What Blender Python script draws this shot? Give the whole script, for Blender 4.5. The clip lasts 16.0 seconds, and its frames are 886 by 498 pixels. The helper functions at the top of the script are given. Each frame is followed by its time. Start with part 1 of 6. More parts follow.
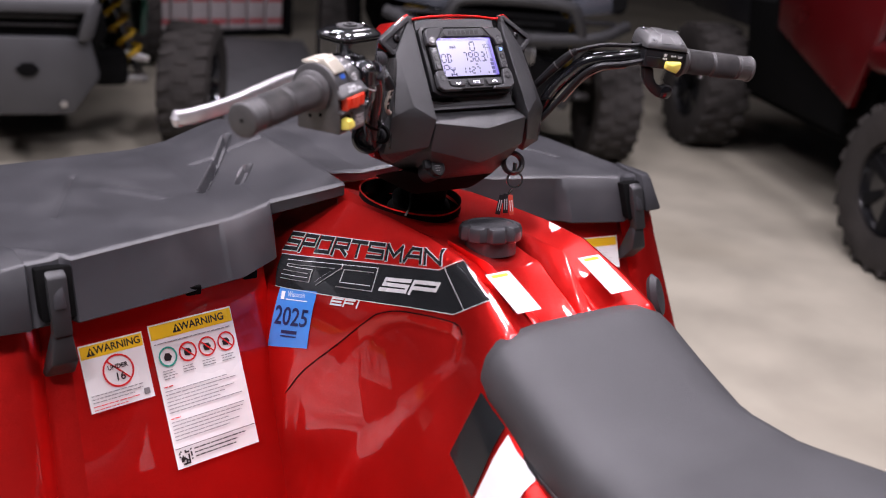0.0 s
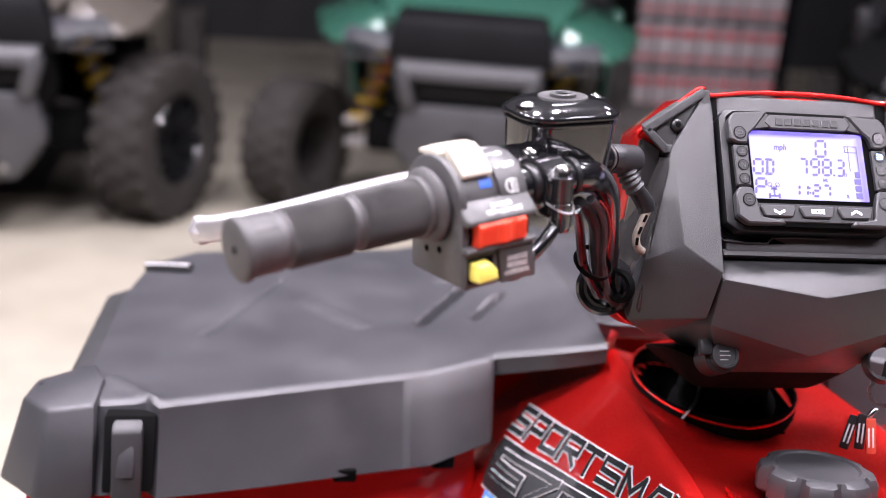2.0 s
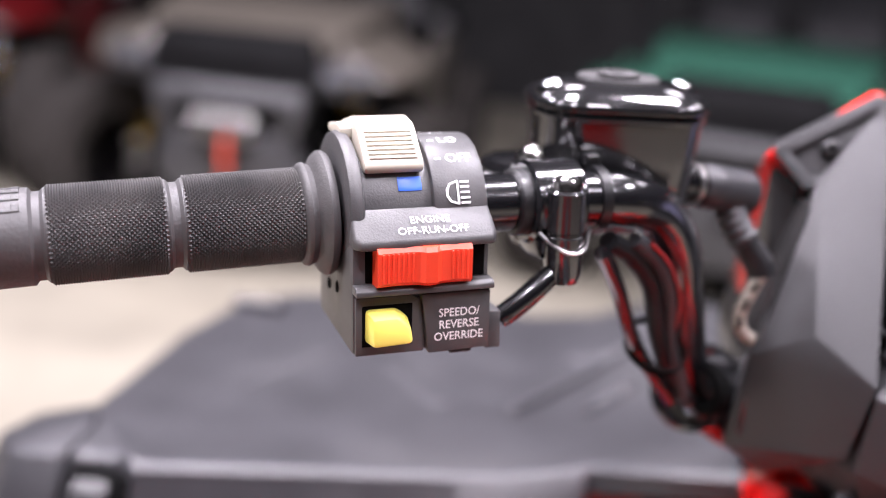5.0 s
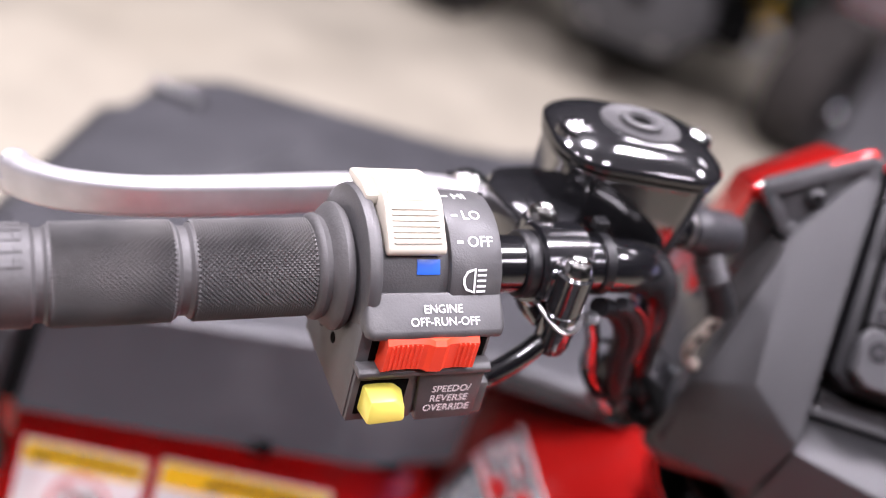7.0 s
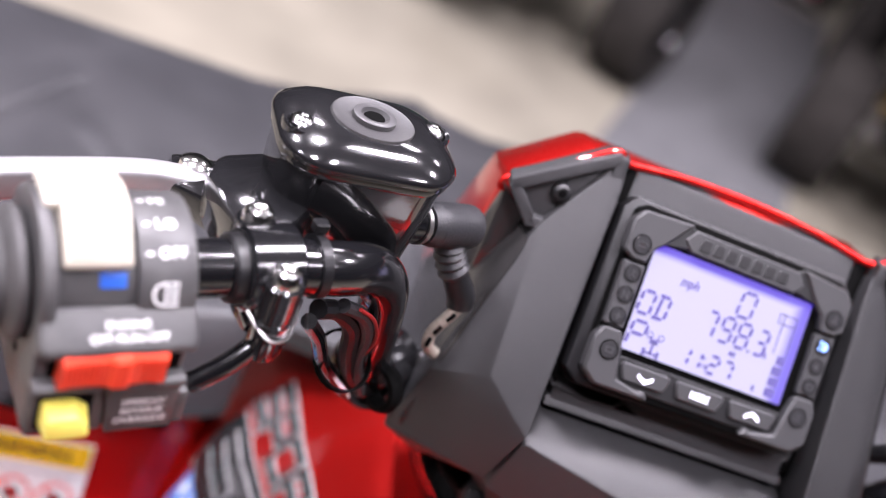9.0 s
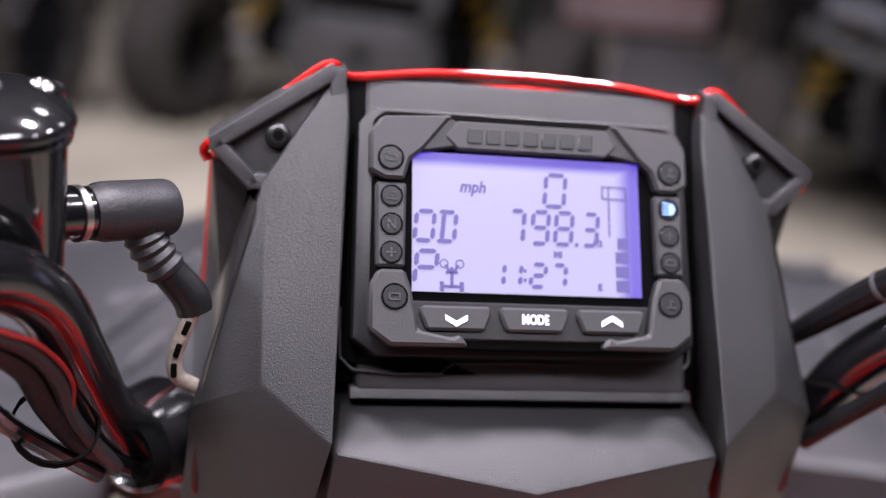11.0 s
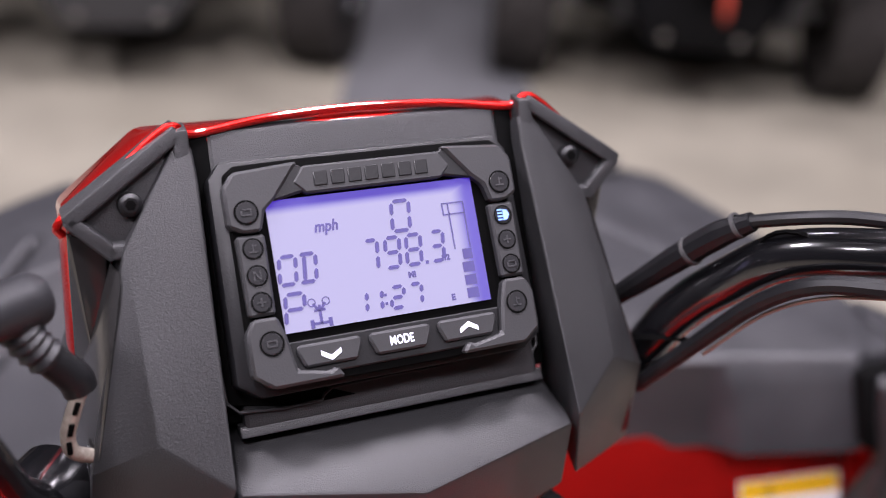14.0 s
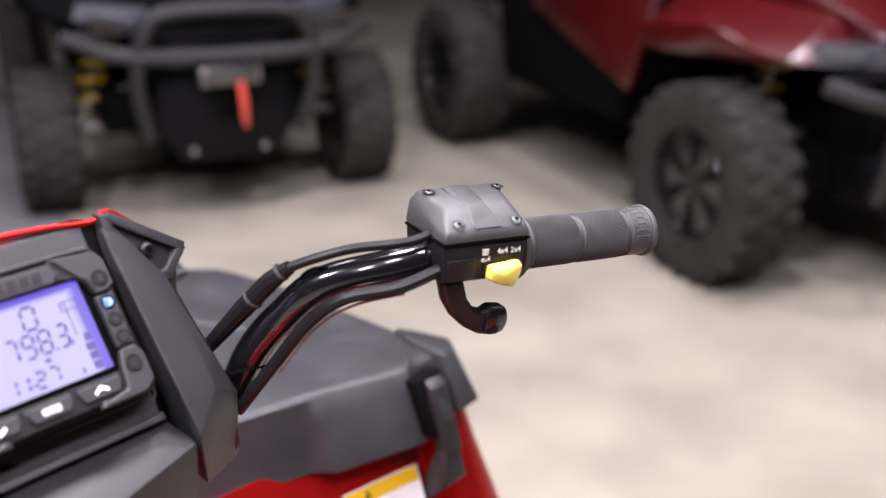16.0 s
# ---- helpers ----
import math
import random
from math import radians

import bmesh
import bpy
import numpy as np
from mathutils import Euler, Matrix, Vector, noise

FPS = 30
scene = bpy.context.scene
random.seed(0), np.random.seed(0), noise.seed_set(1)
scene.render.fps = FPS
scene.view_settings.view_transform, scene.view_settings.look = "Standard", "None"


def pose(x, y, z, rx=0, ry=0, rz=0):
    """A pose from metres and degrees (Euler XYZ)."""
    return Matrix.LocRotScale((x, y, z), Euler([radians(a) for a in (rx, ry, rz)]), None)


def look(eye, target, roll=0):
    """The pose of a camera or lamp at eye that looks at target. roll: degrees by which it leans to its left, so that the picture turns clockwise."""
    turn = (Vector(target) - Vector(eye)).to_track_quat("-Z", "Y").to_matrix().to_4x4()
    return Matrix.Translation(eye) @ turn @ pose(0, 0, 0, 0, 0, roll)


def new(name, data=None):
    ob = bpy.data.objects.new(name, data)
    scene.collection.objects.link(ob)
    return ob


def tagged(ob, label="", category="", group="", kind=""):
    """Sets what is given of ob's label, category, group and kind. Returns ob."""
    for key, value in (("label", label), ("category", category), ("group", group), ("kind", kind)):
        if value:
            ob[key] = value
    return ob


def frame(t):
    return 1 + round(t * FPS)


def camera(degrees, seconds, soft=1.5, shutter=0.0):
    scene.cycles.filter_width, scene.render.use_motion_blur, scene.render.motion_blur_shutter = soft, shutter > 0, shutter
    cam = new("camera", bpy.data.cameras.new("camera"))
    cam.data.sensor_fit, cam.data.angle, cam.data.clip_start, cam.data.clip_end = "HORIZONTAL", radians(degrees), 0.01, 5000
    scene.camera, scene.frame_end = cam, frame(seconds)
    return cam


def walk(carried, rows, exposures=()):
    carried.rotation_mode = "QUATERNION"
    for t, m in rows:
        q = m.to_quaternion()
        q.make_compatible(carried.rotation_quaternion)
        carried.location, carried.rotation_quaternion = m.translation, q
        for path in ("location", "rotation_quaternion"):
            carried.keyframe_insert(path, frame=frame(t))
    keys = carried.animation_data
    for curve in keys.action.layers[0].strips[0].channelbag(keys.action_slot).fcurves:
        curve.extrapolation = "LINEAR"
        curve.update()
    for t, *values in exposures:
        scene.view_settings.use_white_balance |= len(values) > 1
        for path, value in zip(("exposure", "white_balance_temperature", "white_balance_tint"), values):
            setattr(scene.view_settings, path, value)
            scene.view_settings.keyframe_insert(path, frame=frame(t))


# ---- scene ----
cam = camera(45.5, 16.0, soft=1.0)
focus_mark = new("focus_mark")
focus_mark.matrix_basis = pose(0.40, 0.02, 1.60)
cam.data.dof.use_dof, cam.data.dof.focus_object, cam.data.dof.aperture_fstop = True, focus_mark, 3.7
PATH = [
    (0, (-0.8559, -1.1601, 1.4247), (0.2682, 0.3452, 0.7389), 5.35),
    (0.5, (-0.7291, -1.0470, 1.4340), (0.3057, 0.5330, 0.7763), 4.62),
    (1, (-0.5756, -0.9468, 1.4226), (0.2514, 0.7581, 0.7828), 3.32),
    (1.5, (-0.4719, -0.8477, 1.3892), (0.1030, 0.9586, 0.7512), 3.91),
    (2, (-0.3870, -0.7610, 1.3461), (-0.0965, 1.1224, 0.7391), 4.20),
    (2.5, (-0.3057, -0.6830, 1.3108), (-0.2134, 1.2385, 0.7636), 2.78),
    (3, (-0.2472, -0.6238, 1.2795), (-0.3507, 1.3079, 0.7716), 2.40),
    (3.5, (-0.2086, -0.5765, 1.2596), (-0.4893, 1.3468, 0.7881), 2.85),
    (3.7, (-0.1991, -0.5606, 1.2490), (-0.5127, 1.3621, 0.7965), 3.17),
    (5.8, (-0.2335, -0.5213, 1.3062), (-0.3814, 1.3543, 0.6279), 9.46),
    (6, (-0.2414, -0.5159, 1.3178), (-0.3584, 1.3380, 0.5768), 10.98),
    (6.5, (-0.2616, -0.5035, 1.3550), (-0.2759, 1.2973, 0.4851), 15.16),
    (7, (-0.2914, -0.4822, 1.3819), (-0.1789, 1.2570, 0.4008), 20.41),
    (7.5, (-0.3123, -0.4550, 1.4093), (-0.0984, 1.2031, 0.3115), 27.61),
    (8, (-0.3152, -0.4353, 1.4241), (-0.0128, 1.1598, 0.2563), 33.08),
    (8.5, (-0.2982, -0.4344, 1.4242), (0.0543, 1.1920, 0.3149), 31.84),
    (9, (-0.2556, -0.4467, 1.4221), (0.1874, 1.2167, 0.4040), 28.48),
    (9.5, (-0.2085, -0.4578, 1.4042), (0.3065, 1.2630, 0.5247), 22.12),
    (9.7, (-0.1953, -0.4505, 1.3849), (0.3150, 1.2922, 0.5467), 19.04),
    (11.8, (-0.0926, -0.3879, 1.3164), (0.2413, 1.4638, 0.6384), 3.06),
    (12, (-0.0931, -0.3921, 1.3124), (0.2460, 1.4713, 0.6700), 2.17),
    (12.5, (-0.1364, -0.3899, 1.3496), (0.3717, 1.3799, 0.5687), 4.36),
    (13, (-0.1632, -0.3804, 1.3679), (0.4813, 1.2472, 0.4006), 5.59),
    (13.5, (-0.1566, -0.3738, 1.3854), (0.5693, 1.2146, 0.4106), 5.10),
    (14, (-0.1440, -0.3945, 1.3917), (0.6048, 1.2085, 0.4592), 4.08),
    (14.5, (-0.1272, -0.4421, 1.4081), (0.8083, 1.1036, 0.5503), 4.28),
    (15, (-0.1116, -0.4768, 1.4108), (1.0242, 0.9558, 0.6000), 3.64),
    (15.5, (-0.1309, -0.5022, 1.4162), (1.1340, 0.8352, 0.6342), 1.75),
    (16, (-0.2470, -0.5320, 1.4392), (1.1842, 0.6694, 0.7262), 0.94),
]
EXPOSURES = [(0.0, -0.7), (1.0, -0.35), (2.0, 0.2), (3.5, 0.45), (5.8, 0.05), (7.0, -0.03), (9.0, -0.08), (9.7, -0.05), (12.0, -0.72), (13.0, -0.80), (13.5, -0.75), (15.0, -0.25), (16.0, -0.25)]
walk(cam, [(t, look(eye, target, roll)) for t, eye, target, roll in PATH], EXPOSURES)

# ---- light ----
world = bpy.data.worlds.new("hall_air")
scene.world = world
world.use_nodes = True
world.node_tree.nodes["Background"].inputs[0].default_value = (0.75, 0.85, 1.0, 1)
world.node_tree.nodes["Background"].inputs[1].default_value = 0.0015
LAMP_POWER = 170.0
LAMP_PLACES = [(x, y, p * q) for y, p in ((-1.9, 0.68), (0.5, 1.22), (2.9, 0.22)) for x, q in ((-2.9, 1.35), (-0.95, 1.0), (1.0, 0.95), (2.95, 0.65))]


def hall_lamp(x, y, share, z=4.6):
    data = bpy.data.lights.new("lamp", "AREA")
    data.shape, data.size, data.energy, data.color = "DISK", 0.65, LAMP_POWER * share, (1.0, 0.925, 1.05)
    ob = new("lamp", data)
    ob.matrix_world = pose(x, y, z)
    return ob


for px, py, share in LAMP_PLACES:
    hall_lamp(px, py, share)


# ---- materials ----
def mat(name, color, rough=0.5, metal=0.0, vary=0.15, scale=30.0, bump=0.0, bump_scale=400.0, coat=0.0, coat_rough=0.05,
        stain_or_sheen=0.0, stain_or_sheen_color=(0.2, 0.2, 0.2), stain_or_sheen_scale=3.0, rough_vary=0.12, spec=0.5):
    """A surface with fine grain and broad blotches in colour, gloss and relief."""
    m = bpy.data.materials.new(name)
    m.use_nodes = True
    nt = m.node_tree
    b = nt.nodes["Principled BSDF"]
    tc = nt.nodes.new("ShaderNodeTexCoord")
    n1 = nt.nodes.new("ShaderNodeTexNoise")
    n1.inputs["Scale"].default_value, n1.inputs["Detail"].default_value = scale, 6
    nt.links.new(tc.outputs["Object"], n1.inputs["Vector"])
    ramp = nt.nodes.new("ShaderNodeMapRange")
    ramp.inputs["From Min"].default_value, ramp.inputs["From Max"].default_value = 0.3, 0.7
    ramp.inputs["To Min"].default_value, ramp.inputs["To Max"].default_value = 1 - vary, 1 + vary
    nt.links.new(n1.outputs["Fac"], ramp.inputs["Value"])
    mul = nt.nodes.new("ShaderNodeVectorMath")
    mul.operation = "SCALE"
    mul.inputs[0].default_value = color
    nt.links.new(ramp.outputs["Result"], mul.inputs["Scale"])
    out = mul.outputs["Vector"]
    n2 = nt.nodes.new("ShaderNodeTexNoise")
    n2.inputs["Scale"].default_value, n2.inputs["Detail"].default_value = stain_or_sheen_scale, 5
    nt.links.new(tc.outputs["Object"], n2.inputs["Vector"])
    if stain_or_sheen > 0:
        mask = nt.nodes.new("ShaderNodeMapRange")
        mask.inputs["From Min"].default_value, mask.inputs["From Max"].default_value = 0.5, 0.75
        mask.inputs["To Max"].default_value = stain_or_sheen
        nt.links.new(n2.outputs["Fac"], mask.inputs["Value"])
        mix = nt.nodes.new("ShaderNodeMix")
        mix.data_type = "RGBA"
        mix.inputs["B"].default_value = (*stain_or_sheen_color, 1)
        nt.links.new(mask.outputs["Result"], mix.inputs["Factor"])
        nt.links.new(out, mix.inputs["A"])
        out = mix.outputs["Result"]
    nt.links.new(out, b.inputs["Base Color"])
    rr = nt.nodes.new("ShaderNodeMapRange")
    rr.inputs["From Min"].default_value, rr.inputs["From Max"].default_value = 0.3, 0.7
    rr.inputs["To Min"].default_value, rr.inputs["To Max"].default_value = max(0.02, rough - rough_vary * 0.5), min(1, rough + rough_vary * 0.5)
    nt.links.new(n2.outputs["Fac"], rr.inputs["Value"])
    nt.links.new(rr.outputs["Result"], b.inputs["Roughness"])
    b.inputs["Metallic"].default_value = metal
    b.inputs["Coat Weight"].default_value, b.inputs["Coat Roughness"].default_value = coat, coat_rough
    b.inputs["Specular IOR Level"].default_value = spec
    if bump > 0:
        n3 = nt.nodes.new("ShaderNodeTexNoise")
        n3.inputs["Scale"].default_value, n3.inputs["Detail"].default_value = bump_scale, 3
        nt.links.new(tc.outputs["Object"], n3.inputs["Vector"])
        bp = nt.nodes.new("ShaderNodeBump")
        bp.inputs["Strength"].default_value, bp.inputs["Distance"].default_value = bump, 0.001
        nt.links.new(n3.outputs["Fac"], bp.inputs["Height"])
        nt.links.new(bp.outputs["Normal"], b.inputs["Normal"])
    return m


def glow(name, color, strength):
    m = bpy.data.materials.new(name)
    m.use_nodes = True
    b = m.node_tree.nodes["Principled BSDF"]
    b.inputs["Base Color"].default_value = (*color, 1)
    b.inputs["Emission Color"].default_value = (*color, 1)
    b.inputs["Emission Strength"].default_value = strength
    b.inputs["Roughness"].default_value = 0.25
    return m


def metallic_red(name):
    """Red metallic paint with fine flakes under clear coat."""
    m = mat(name, (0.66, 0.013, 0.011), 0.38, 0.85, 0.10, 9.0, coat=1.0, coat_rough=0.015, rough_vary=0.06)
    nt = m.node_tree
    b = nt.nodes["Principled BSDF"]
    vo = nt.nodes.new("ShaderNodeTexVoronoi")
    vo.inputs["Scale"].default_value = 1500.0
    tc = nt.nodes.new("ShaderNodeTexCoord")
    nt.links.new(tc.outputs["Object"], vo.inputs["Vector"])
    nm = nt.nodes.new("ShaderNodeMix")
    nm.data_type = "VECTOR"
    nm.inputs["Factor"].default_value = 0.10
    geo = nt.nodes.new("ShaderNodeNewGeometry")
    sub = nt.nodes.new("ShaderNodeVectorMath")
    sub.operation = "MULTIPLY_ADD"
    sub.inputs[1].default_value, sub.inputs[2].default_value = (2, 2, 2), (-1, -1, -1)
    nt.links.new(vo.outputs["Color"], sub.inputs[0])
    nt.links.new(geo.outputs["Normal"], nm.inputs["A"])
    nt.links.new(sub.outputs["Vector"], nm.inputs["B"])
    nz = nt.nodes.new("ShaderNodeVectorMath")
    nz.operation = "NORMALIZE"
    nt.links.new(nm.outputs["Result"], nz.inputs[0])
    nt.links.new(nz.outputs["Vector"], b.inputs["Normal"])
    return m


RED = metallic_red("red_metallic_paint")
# The paler blotches imitate cloudy reflections on the lid and its skirt.
PLASTIC = mat("dark_grey_textured_plastic", (0.028, 0.028, 0.031), 0.44, vary=0.16, scale=14, bump=0.25, bump_scale=900, stain_or_sheen=0.55, stain_or_sheen_color=(0.050, 0.049, 0.050), stain_or_sheen_scale=7)
PODBLACK = mat("black_grained_plastic", (0.0265, 0.0265, 0.028), 0.43, vary=0.12, scale=20, bump=0.34, bump_scale=1800, stain_or_sheen=0.2, stain_or_sheen_color=(0.036, 0.036, 0.036), stain_or_sheen_scale=16)
BLACK = mat("smooth_black_plastic", (0.007, 0.007, 0.008), 0.40, vary=0.15, bump=0.1, bump_scale=900)
# Matt black parts, and painted shade for gaps, wells and holes.
DEEP = mat("matt_black_and_gap_shade", (0.0025, 0.0025, 0.0025), 0.85, vary=0.2, spec=0.06)
GLOSS = mat("gloss_black_lacquer", (0.006, 0.006, 0.007), 0.17, vary=0.1, coat=0.8, coat_rough=0.1, rough_vary=0.06)
SATIN = mat("satin_black_casting", (0.010, 0.010, 0.011), 0.14, vary=0.1, scale=40, coat=1.0, coat_rough=0.05, stain_or_sheen=0.3, stain_or_sheen_color=(0.020, 0.020, 0.021), stain_or_sheen_scale=30)
SWITCH = mat("grey_switch_plastic", (0.058, 0.057, 0.058), 0.42, vary=0.12, scale=50, bump=0.15, bump_scale=1200, stain_or_sheen=0.4, stain_or_sheen_color=(0.12, 0.118, 0.112), stain_or_sheen_scale=70)
GRIP = mat("knurled_rubber", (0.062, 0.060, 0.060), 0.55, vary=0.25, scale=60, stain_or_sheen=0.45, stain_or_sheen_color=(0.13, 0.122, 0.115), stain_or_sheen_scale=28)
GRIPPLAIN = mat("plain_grip_rubber", (0.060, 0.058, 0.058), 0.55, vary=0.2, scale=60, bump=0.2, bump_scale=700)
SEATMAT = mat("grey_vinyl", (0.040, 0.040, 0.042), 0.58, vary=0.12, scale=12, bump=0.5, bump_scale=1100)
CREAM = mat("cream_plastic", (0.50, 0.465, 0.385), 0.35, vary=0.05, stain_or_sheen=0.15, stain_or_sheen_color=(0.5, 0.45, 0.35), stain_or_sheen_scale=40)
ORANGE = mat("orange_red_plastic", (0.80, 0.055, 0.020), 0.38, vary=0.06)
YELLOW = mat("yellow_plastic", (0.86, 0.76, 0.14), 0.35, vary=0.06)
BLUEDOT = mat("blue_paint", (0.03, 0.13, 0.6), 0.35, vary=0.1)
CHROME = mat("bright_steel", (0.75, 0.74, 0.72), 0.16, 1.0, vary=0.05)
STEEL = mat("dull_steel", (0.45, 0.44, 0.43), 0.35, 1.0, vary=0.1)
ALLOY = mat("satin_silver_lever", (0.52, 0.51, 0.52), 0.40, 0.75, vary=0.08, scale=80)
WHITE = mat("white_label", (0.78, 0.77, 0.75), 0.28, vary=0.03, coat=0.3)
INK = mat("black_print", (0.015, 0.015, 0.016), 0.35, vary=0.1)
GREYINK = mat("grey_print", (0.22, 0.22, 0.22), 0.4, vary=0.1)
PALEINK = mat("faint_print", (0.45, 0.45, 0.46), 0.4, vary=0.1)
REDINK = mat("red_print", (0.65, 0.02, 0.02), 0.35, vary=0.05)
GREENINK = mat("green_print", (0.02, 0.32, 0.24), 0.35, vary=0.05)
AMBER = mat("amber_print", (0.80, 0.50, 0.02), 0.3, vary=0.04)
NAVY = mat("navy_print", (0.012, 0.022, 0.085), 0.35, vary=0.1)
STICKER = mat("blue_sticker", (0.05, 0.22, 0.62), 0.3, vary=0.06, coat=0.3)
WHITEPRINT = mat("white_print", (0.80, 0.80, 0.80), 0.4, vary=0.03)
DECALBLACK = mat("black_decal", (0.014, 0.015, 0.016), 0.16, vary=0.15, coat=0.5)
SILVERLINE = mat("silver_decal", (0.62, 0.60, 0.60), 0.3, 0.3, vary=0.05)
# Red for a wire, and for the body's reflection painted on black cables.
REDSTREAK = mat("red_wire_and_reflection", (0.26, 0.014, 0.014), 0.4, vary=0.1)
WIRE = mat("black_cable", (0.008, 0.008, 0.009), 0.40, vary=0.15, spec=0.3)
DARKSTEEL = mat("dark_screw_steel", (0.16, 0.16, 0.16), 0.4, 1.0, vary=0.1)
LATCHGREY = mat("dark_grey_rubber", (0.014, 0.014, 0.015), 0.5, vary=0.12, scale=30, bump=0.15, bump_scale=900)
STRAW = mat("straw_wire", (0.30, 0.20, 0.16), 0.45, vary=0.1)
GAUGEGREY = mat("grey_gauge_plastic", (0.034, 0.034, 0.036), 0.44, vary=0.08, scale=40, bump=0.12, bump_scale=1400)
FLANKGREY = mat("smooth_dark_plastic", (0.026, 0.025, 0.025), 0.20, vary=0.1, scale=20, coat=0.6, coat_rough=0.16)
BRAID = mat("braided_cream_sleeve", (0.34, 0.30, 0.25), 0.7, vary=0.25, scale=500, bump=0.5, bump_scale=1500)
LENS = mat("smoked_lens", (0.028, 0.028, 0.030), 0.2, vary=0.05, coat=0.3)
FLOORMAT = mat("polished_concrete", (0.315, 0.290, 0.232), 0.36, vary=0.20, scale=2.2, stain_or_sheen=0.5, stain_or_sheen_color=(0.215, 0.19, 0.14), stain_or_sheen_scale=0.9, rough_vary=0.2, bump=0.04, bump_scale=60)
AISLE = mat("grey_carpet_tile", (0.13, 0.13, 0.135), 0.75, vary=0.12, scale=8, bump=0.4, bump_scale=300)
WALLMAT = mat("dark_wall_paint", (0.005, 0.005, 0.006), 0.7, vary=0.2, scale=2)
CEILMAT = mat("grey_ceiling_paint", (0.14, 0.14, 0.145), 0.8, vary=0.2, scale=2)
TYRE = mat("tyre_rubber", (0.027, 0.0242, 0.0222), 0.8, vary=0.25, spec=0.15, scale=12, stain_or_sheen=0.4, stain_or_sheen_color=(0.036, 0.032, 0.029), stain_or_sheen_scale=5)
FRAMEGREY = mat("powder_coated_steel", (0.0045, 0.0045, 0.005), 0.6, vary=0.15, scale=10, spec=0.1)
SKIDGREY = mat("grey_skid_plastic", (0.032, 0.032, 0.034), 0.5, vary=0.12, scale=8)
TANPAINT = mat("sand_grey_paint", (0.075, 0.066, 0.055), 0.34, vary=0.10, coat=0.3)
BUMPERGREY = mat("mid_grey_moulding", (0.042, 0.042, 0.045), 0.42, vary=0.1, scale=8)
GREENPAINT = mat("green_paint", (0.028, 0.095, 0.065), 0.25, 0.2, vary=0.08, coat=0.7)
SPRING = mat("yellow_spring", (0.42, 0.26, 0.01), 0.35, vary=0.08)
DARKRED = mat("red_body_plastic", (0.06, 0.002, 0.003), 0.3, vary=0.08, coat=0.5)
HOOK = mat("orange_hook", (0.55, 0.07, 0.04), 0.4, vary=0.08)
LAMPGLASS = mat("headlamp_glass", (0.16, 0.17, 0.20), 0.12, 0.6, vary=0.1, coat=0.8)
PAPERRED = mat("red_carton", (0.30, 0.02, 0.03), 0.5, vary=0.1)
PAPERWHITE = mat("white_carton", (0.30, 0.27, 0.27), 0.5, vary=0.06)


def lcd(name):
    """Backlit display: pale lavender, deep blue along the upper and right edge."""
    m = bpy.data.materials.new(name)
    m.use_nodes = True
    nt = m.node_tree
    b = nt.nodes["Principled BSDF"]
    tc = nt.nodes.new("ShaderNodeTexCoord")
    sep = nt.nodes.new("ShaderNodeSeparateXYZ")
    nt.links.new(tc.outputs["Object"], sep.inputs[0])

    def edge(sock, a, c):
        r = nt.nodes.new("ShaderNodeMapRange")
        r.interpolation_type = "SMOOTHSTEP"
        r.inputs["From Min"].default_value, r.inputs["From Max"].default_value = a, c
        nt.links.new(sock, r.inputs["Value"])
        return r.outputs["Result"]

    mx = nt.nodes.new("ShaderNodeMath")
    mx.operation = "MAXIMUM"
    nt.links.new(edge(sep.outputs[0], 0.0330, 0.0410), mx.inputs[0])
    nt.links.new(edge(sep.outputs[1], 0.0215, 0.0258), mx.inputs[1])
    mix = nt.nodes.new("ShaderNodeMix")
    mix.data_type = "RGBA"
    mix.inputs["A"].default_value, mix.inputs["B"].default_value = (0.70, 0.64, 1.0, 1), (0.09, 0.035, 0.72, 1)
    nt.links.new(mx.outputs[0], mix.inputs["Factor"])
    nt.links.new(mix.outputs["Result"], b.inputs["Emission Color"])
    b.inputs["Emission Strength"].default_value = 0.92
    b.inputs["Base Color"].default_value = (0.08, 0.08, 0.12, 1)
    b.inputs["Roughness"].default_value = 0.2
    return m


LCD = lcd("backlit_display")
SEGMENT = mat("display_segment", (0.07, 0.06, 0.20), 0.5, vary=0.02)
BLUELAMP = glow("blue_indicator", (0.25, 0.45, 1.0), 1.2)
KEYLIGHT = glow("lit_button_print", (0.85, 0.85, 1.0), 1.0)


# ---- shape tools ----
def world_of(ob):
    m = ob.matrix_basis.copy()
    return m if ob.parent is None else world_of(ob.parent) @ ob.matrix_parent_inverse @ m


def link(name, me, material, parent=None, label="", basis=None):
    ob = new(name, me)
    me.materials.append(material)
    if basis is not None:
        ob.matrix_basis = basis
    if parent is not None:
        ob.parent = parent
        ob.matrix_parent_inverse = world_of(parent).inverted()
    if label:
        ob["label"] = label
    return ob


def part(name, bm, material, parent, label="", smooth=35, basis=None):
    """One bmesh as one mesh under a thing or a part."""
    bmesh.ops.recalc_face_normals(bm, faces=bm.faces[:])
    me = bpy.data.meshes.new(name)
    for f in bm.faces:
        f.smooth = True
    bm.to_mesh(me)
    bm.free()
    me.set_sharp_from_angle(angle=radians(smooth))
    return link(name, me, material, parent, label, basis)


def thing(name, label, category, at=(0, 0, 0), group="", kind=""):
    ob = new(name)
    ob.empty_display_size = 0.05
    ob.matrix_basis = Matrix.Translation(at)
    return tagged(ob, label, category, group, kind)


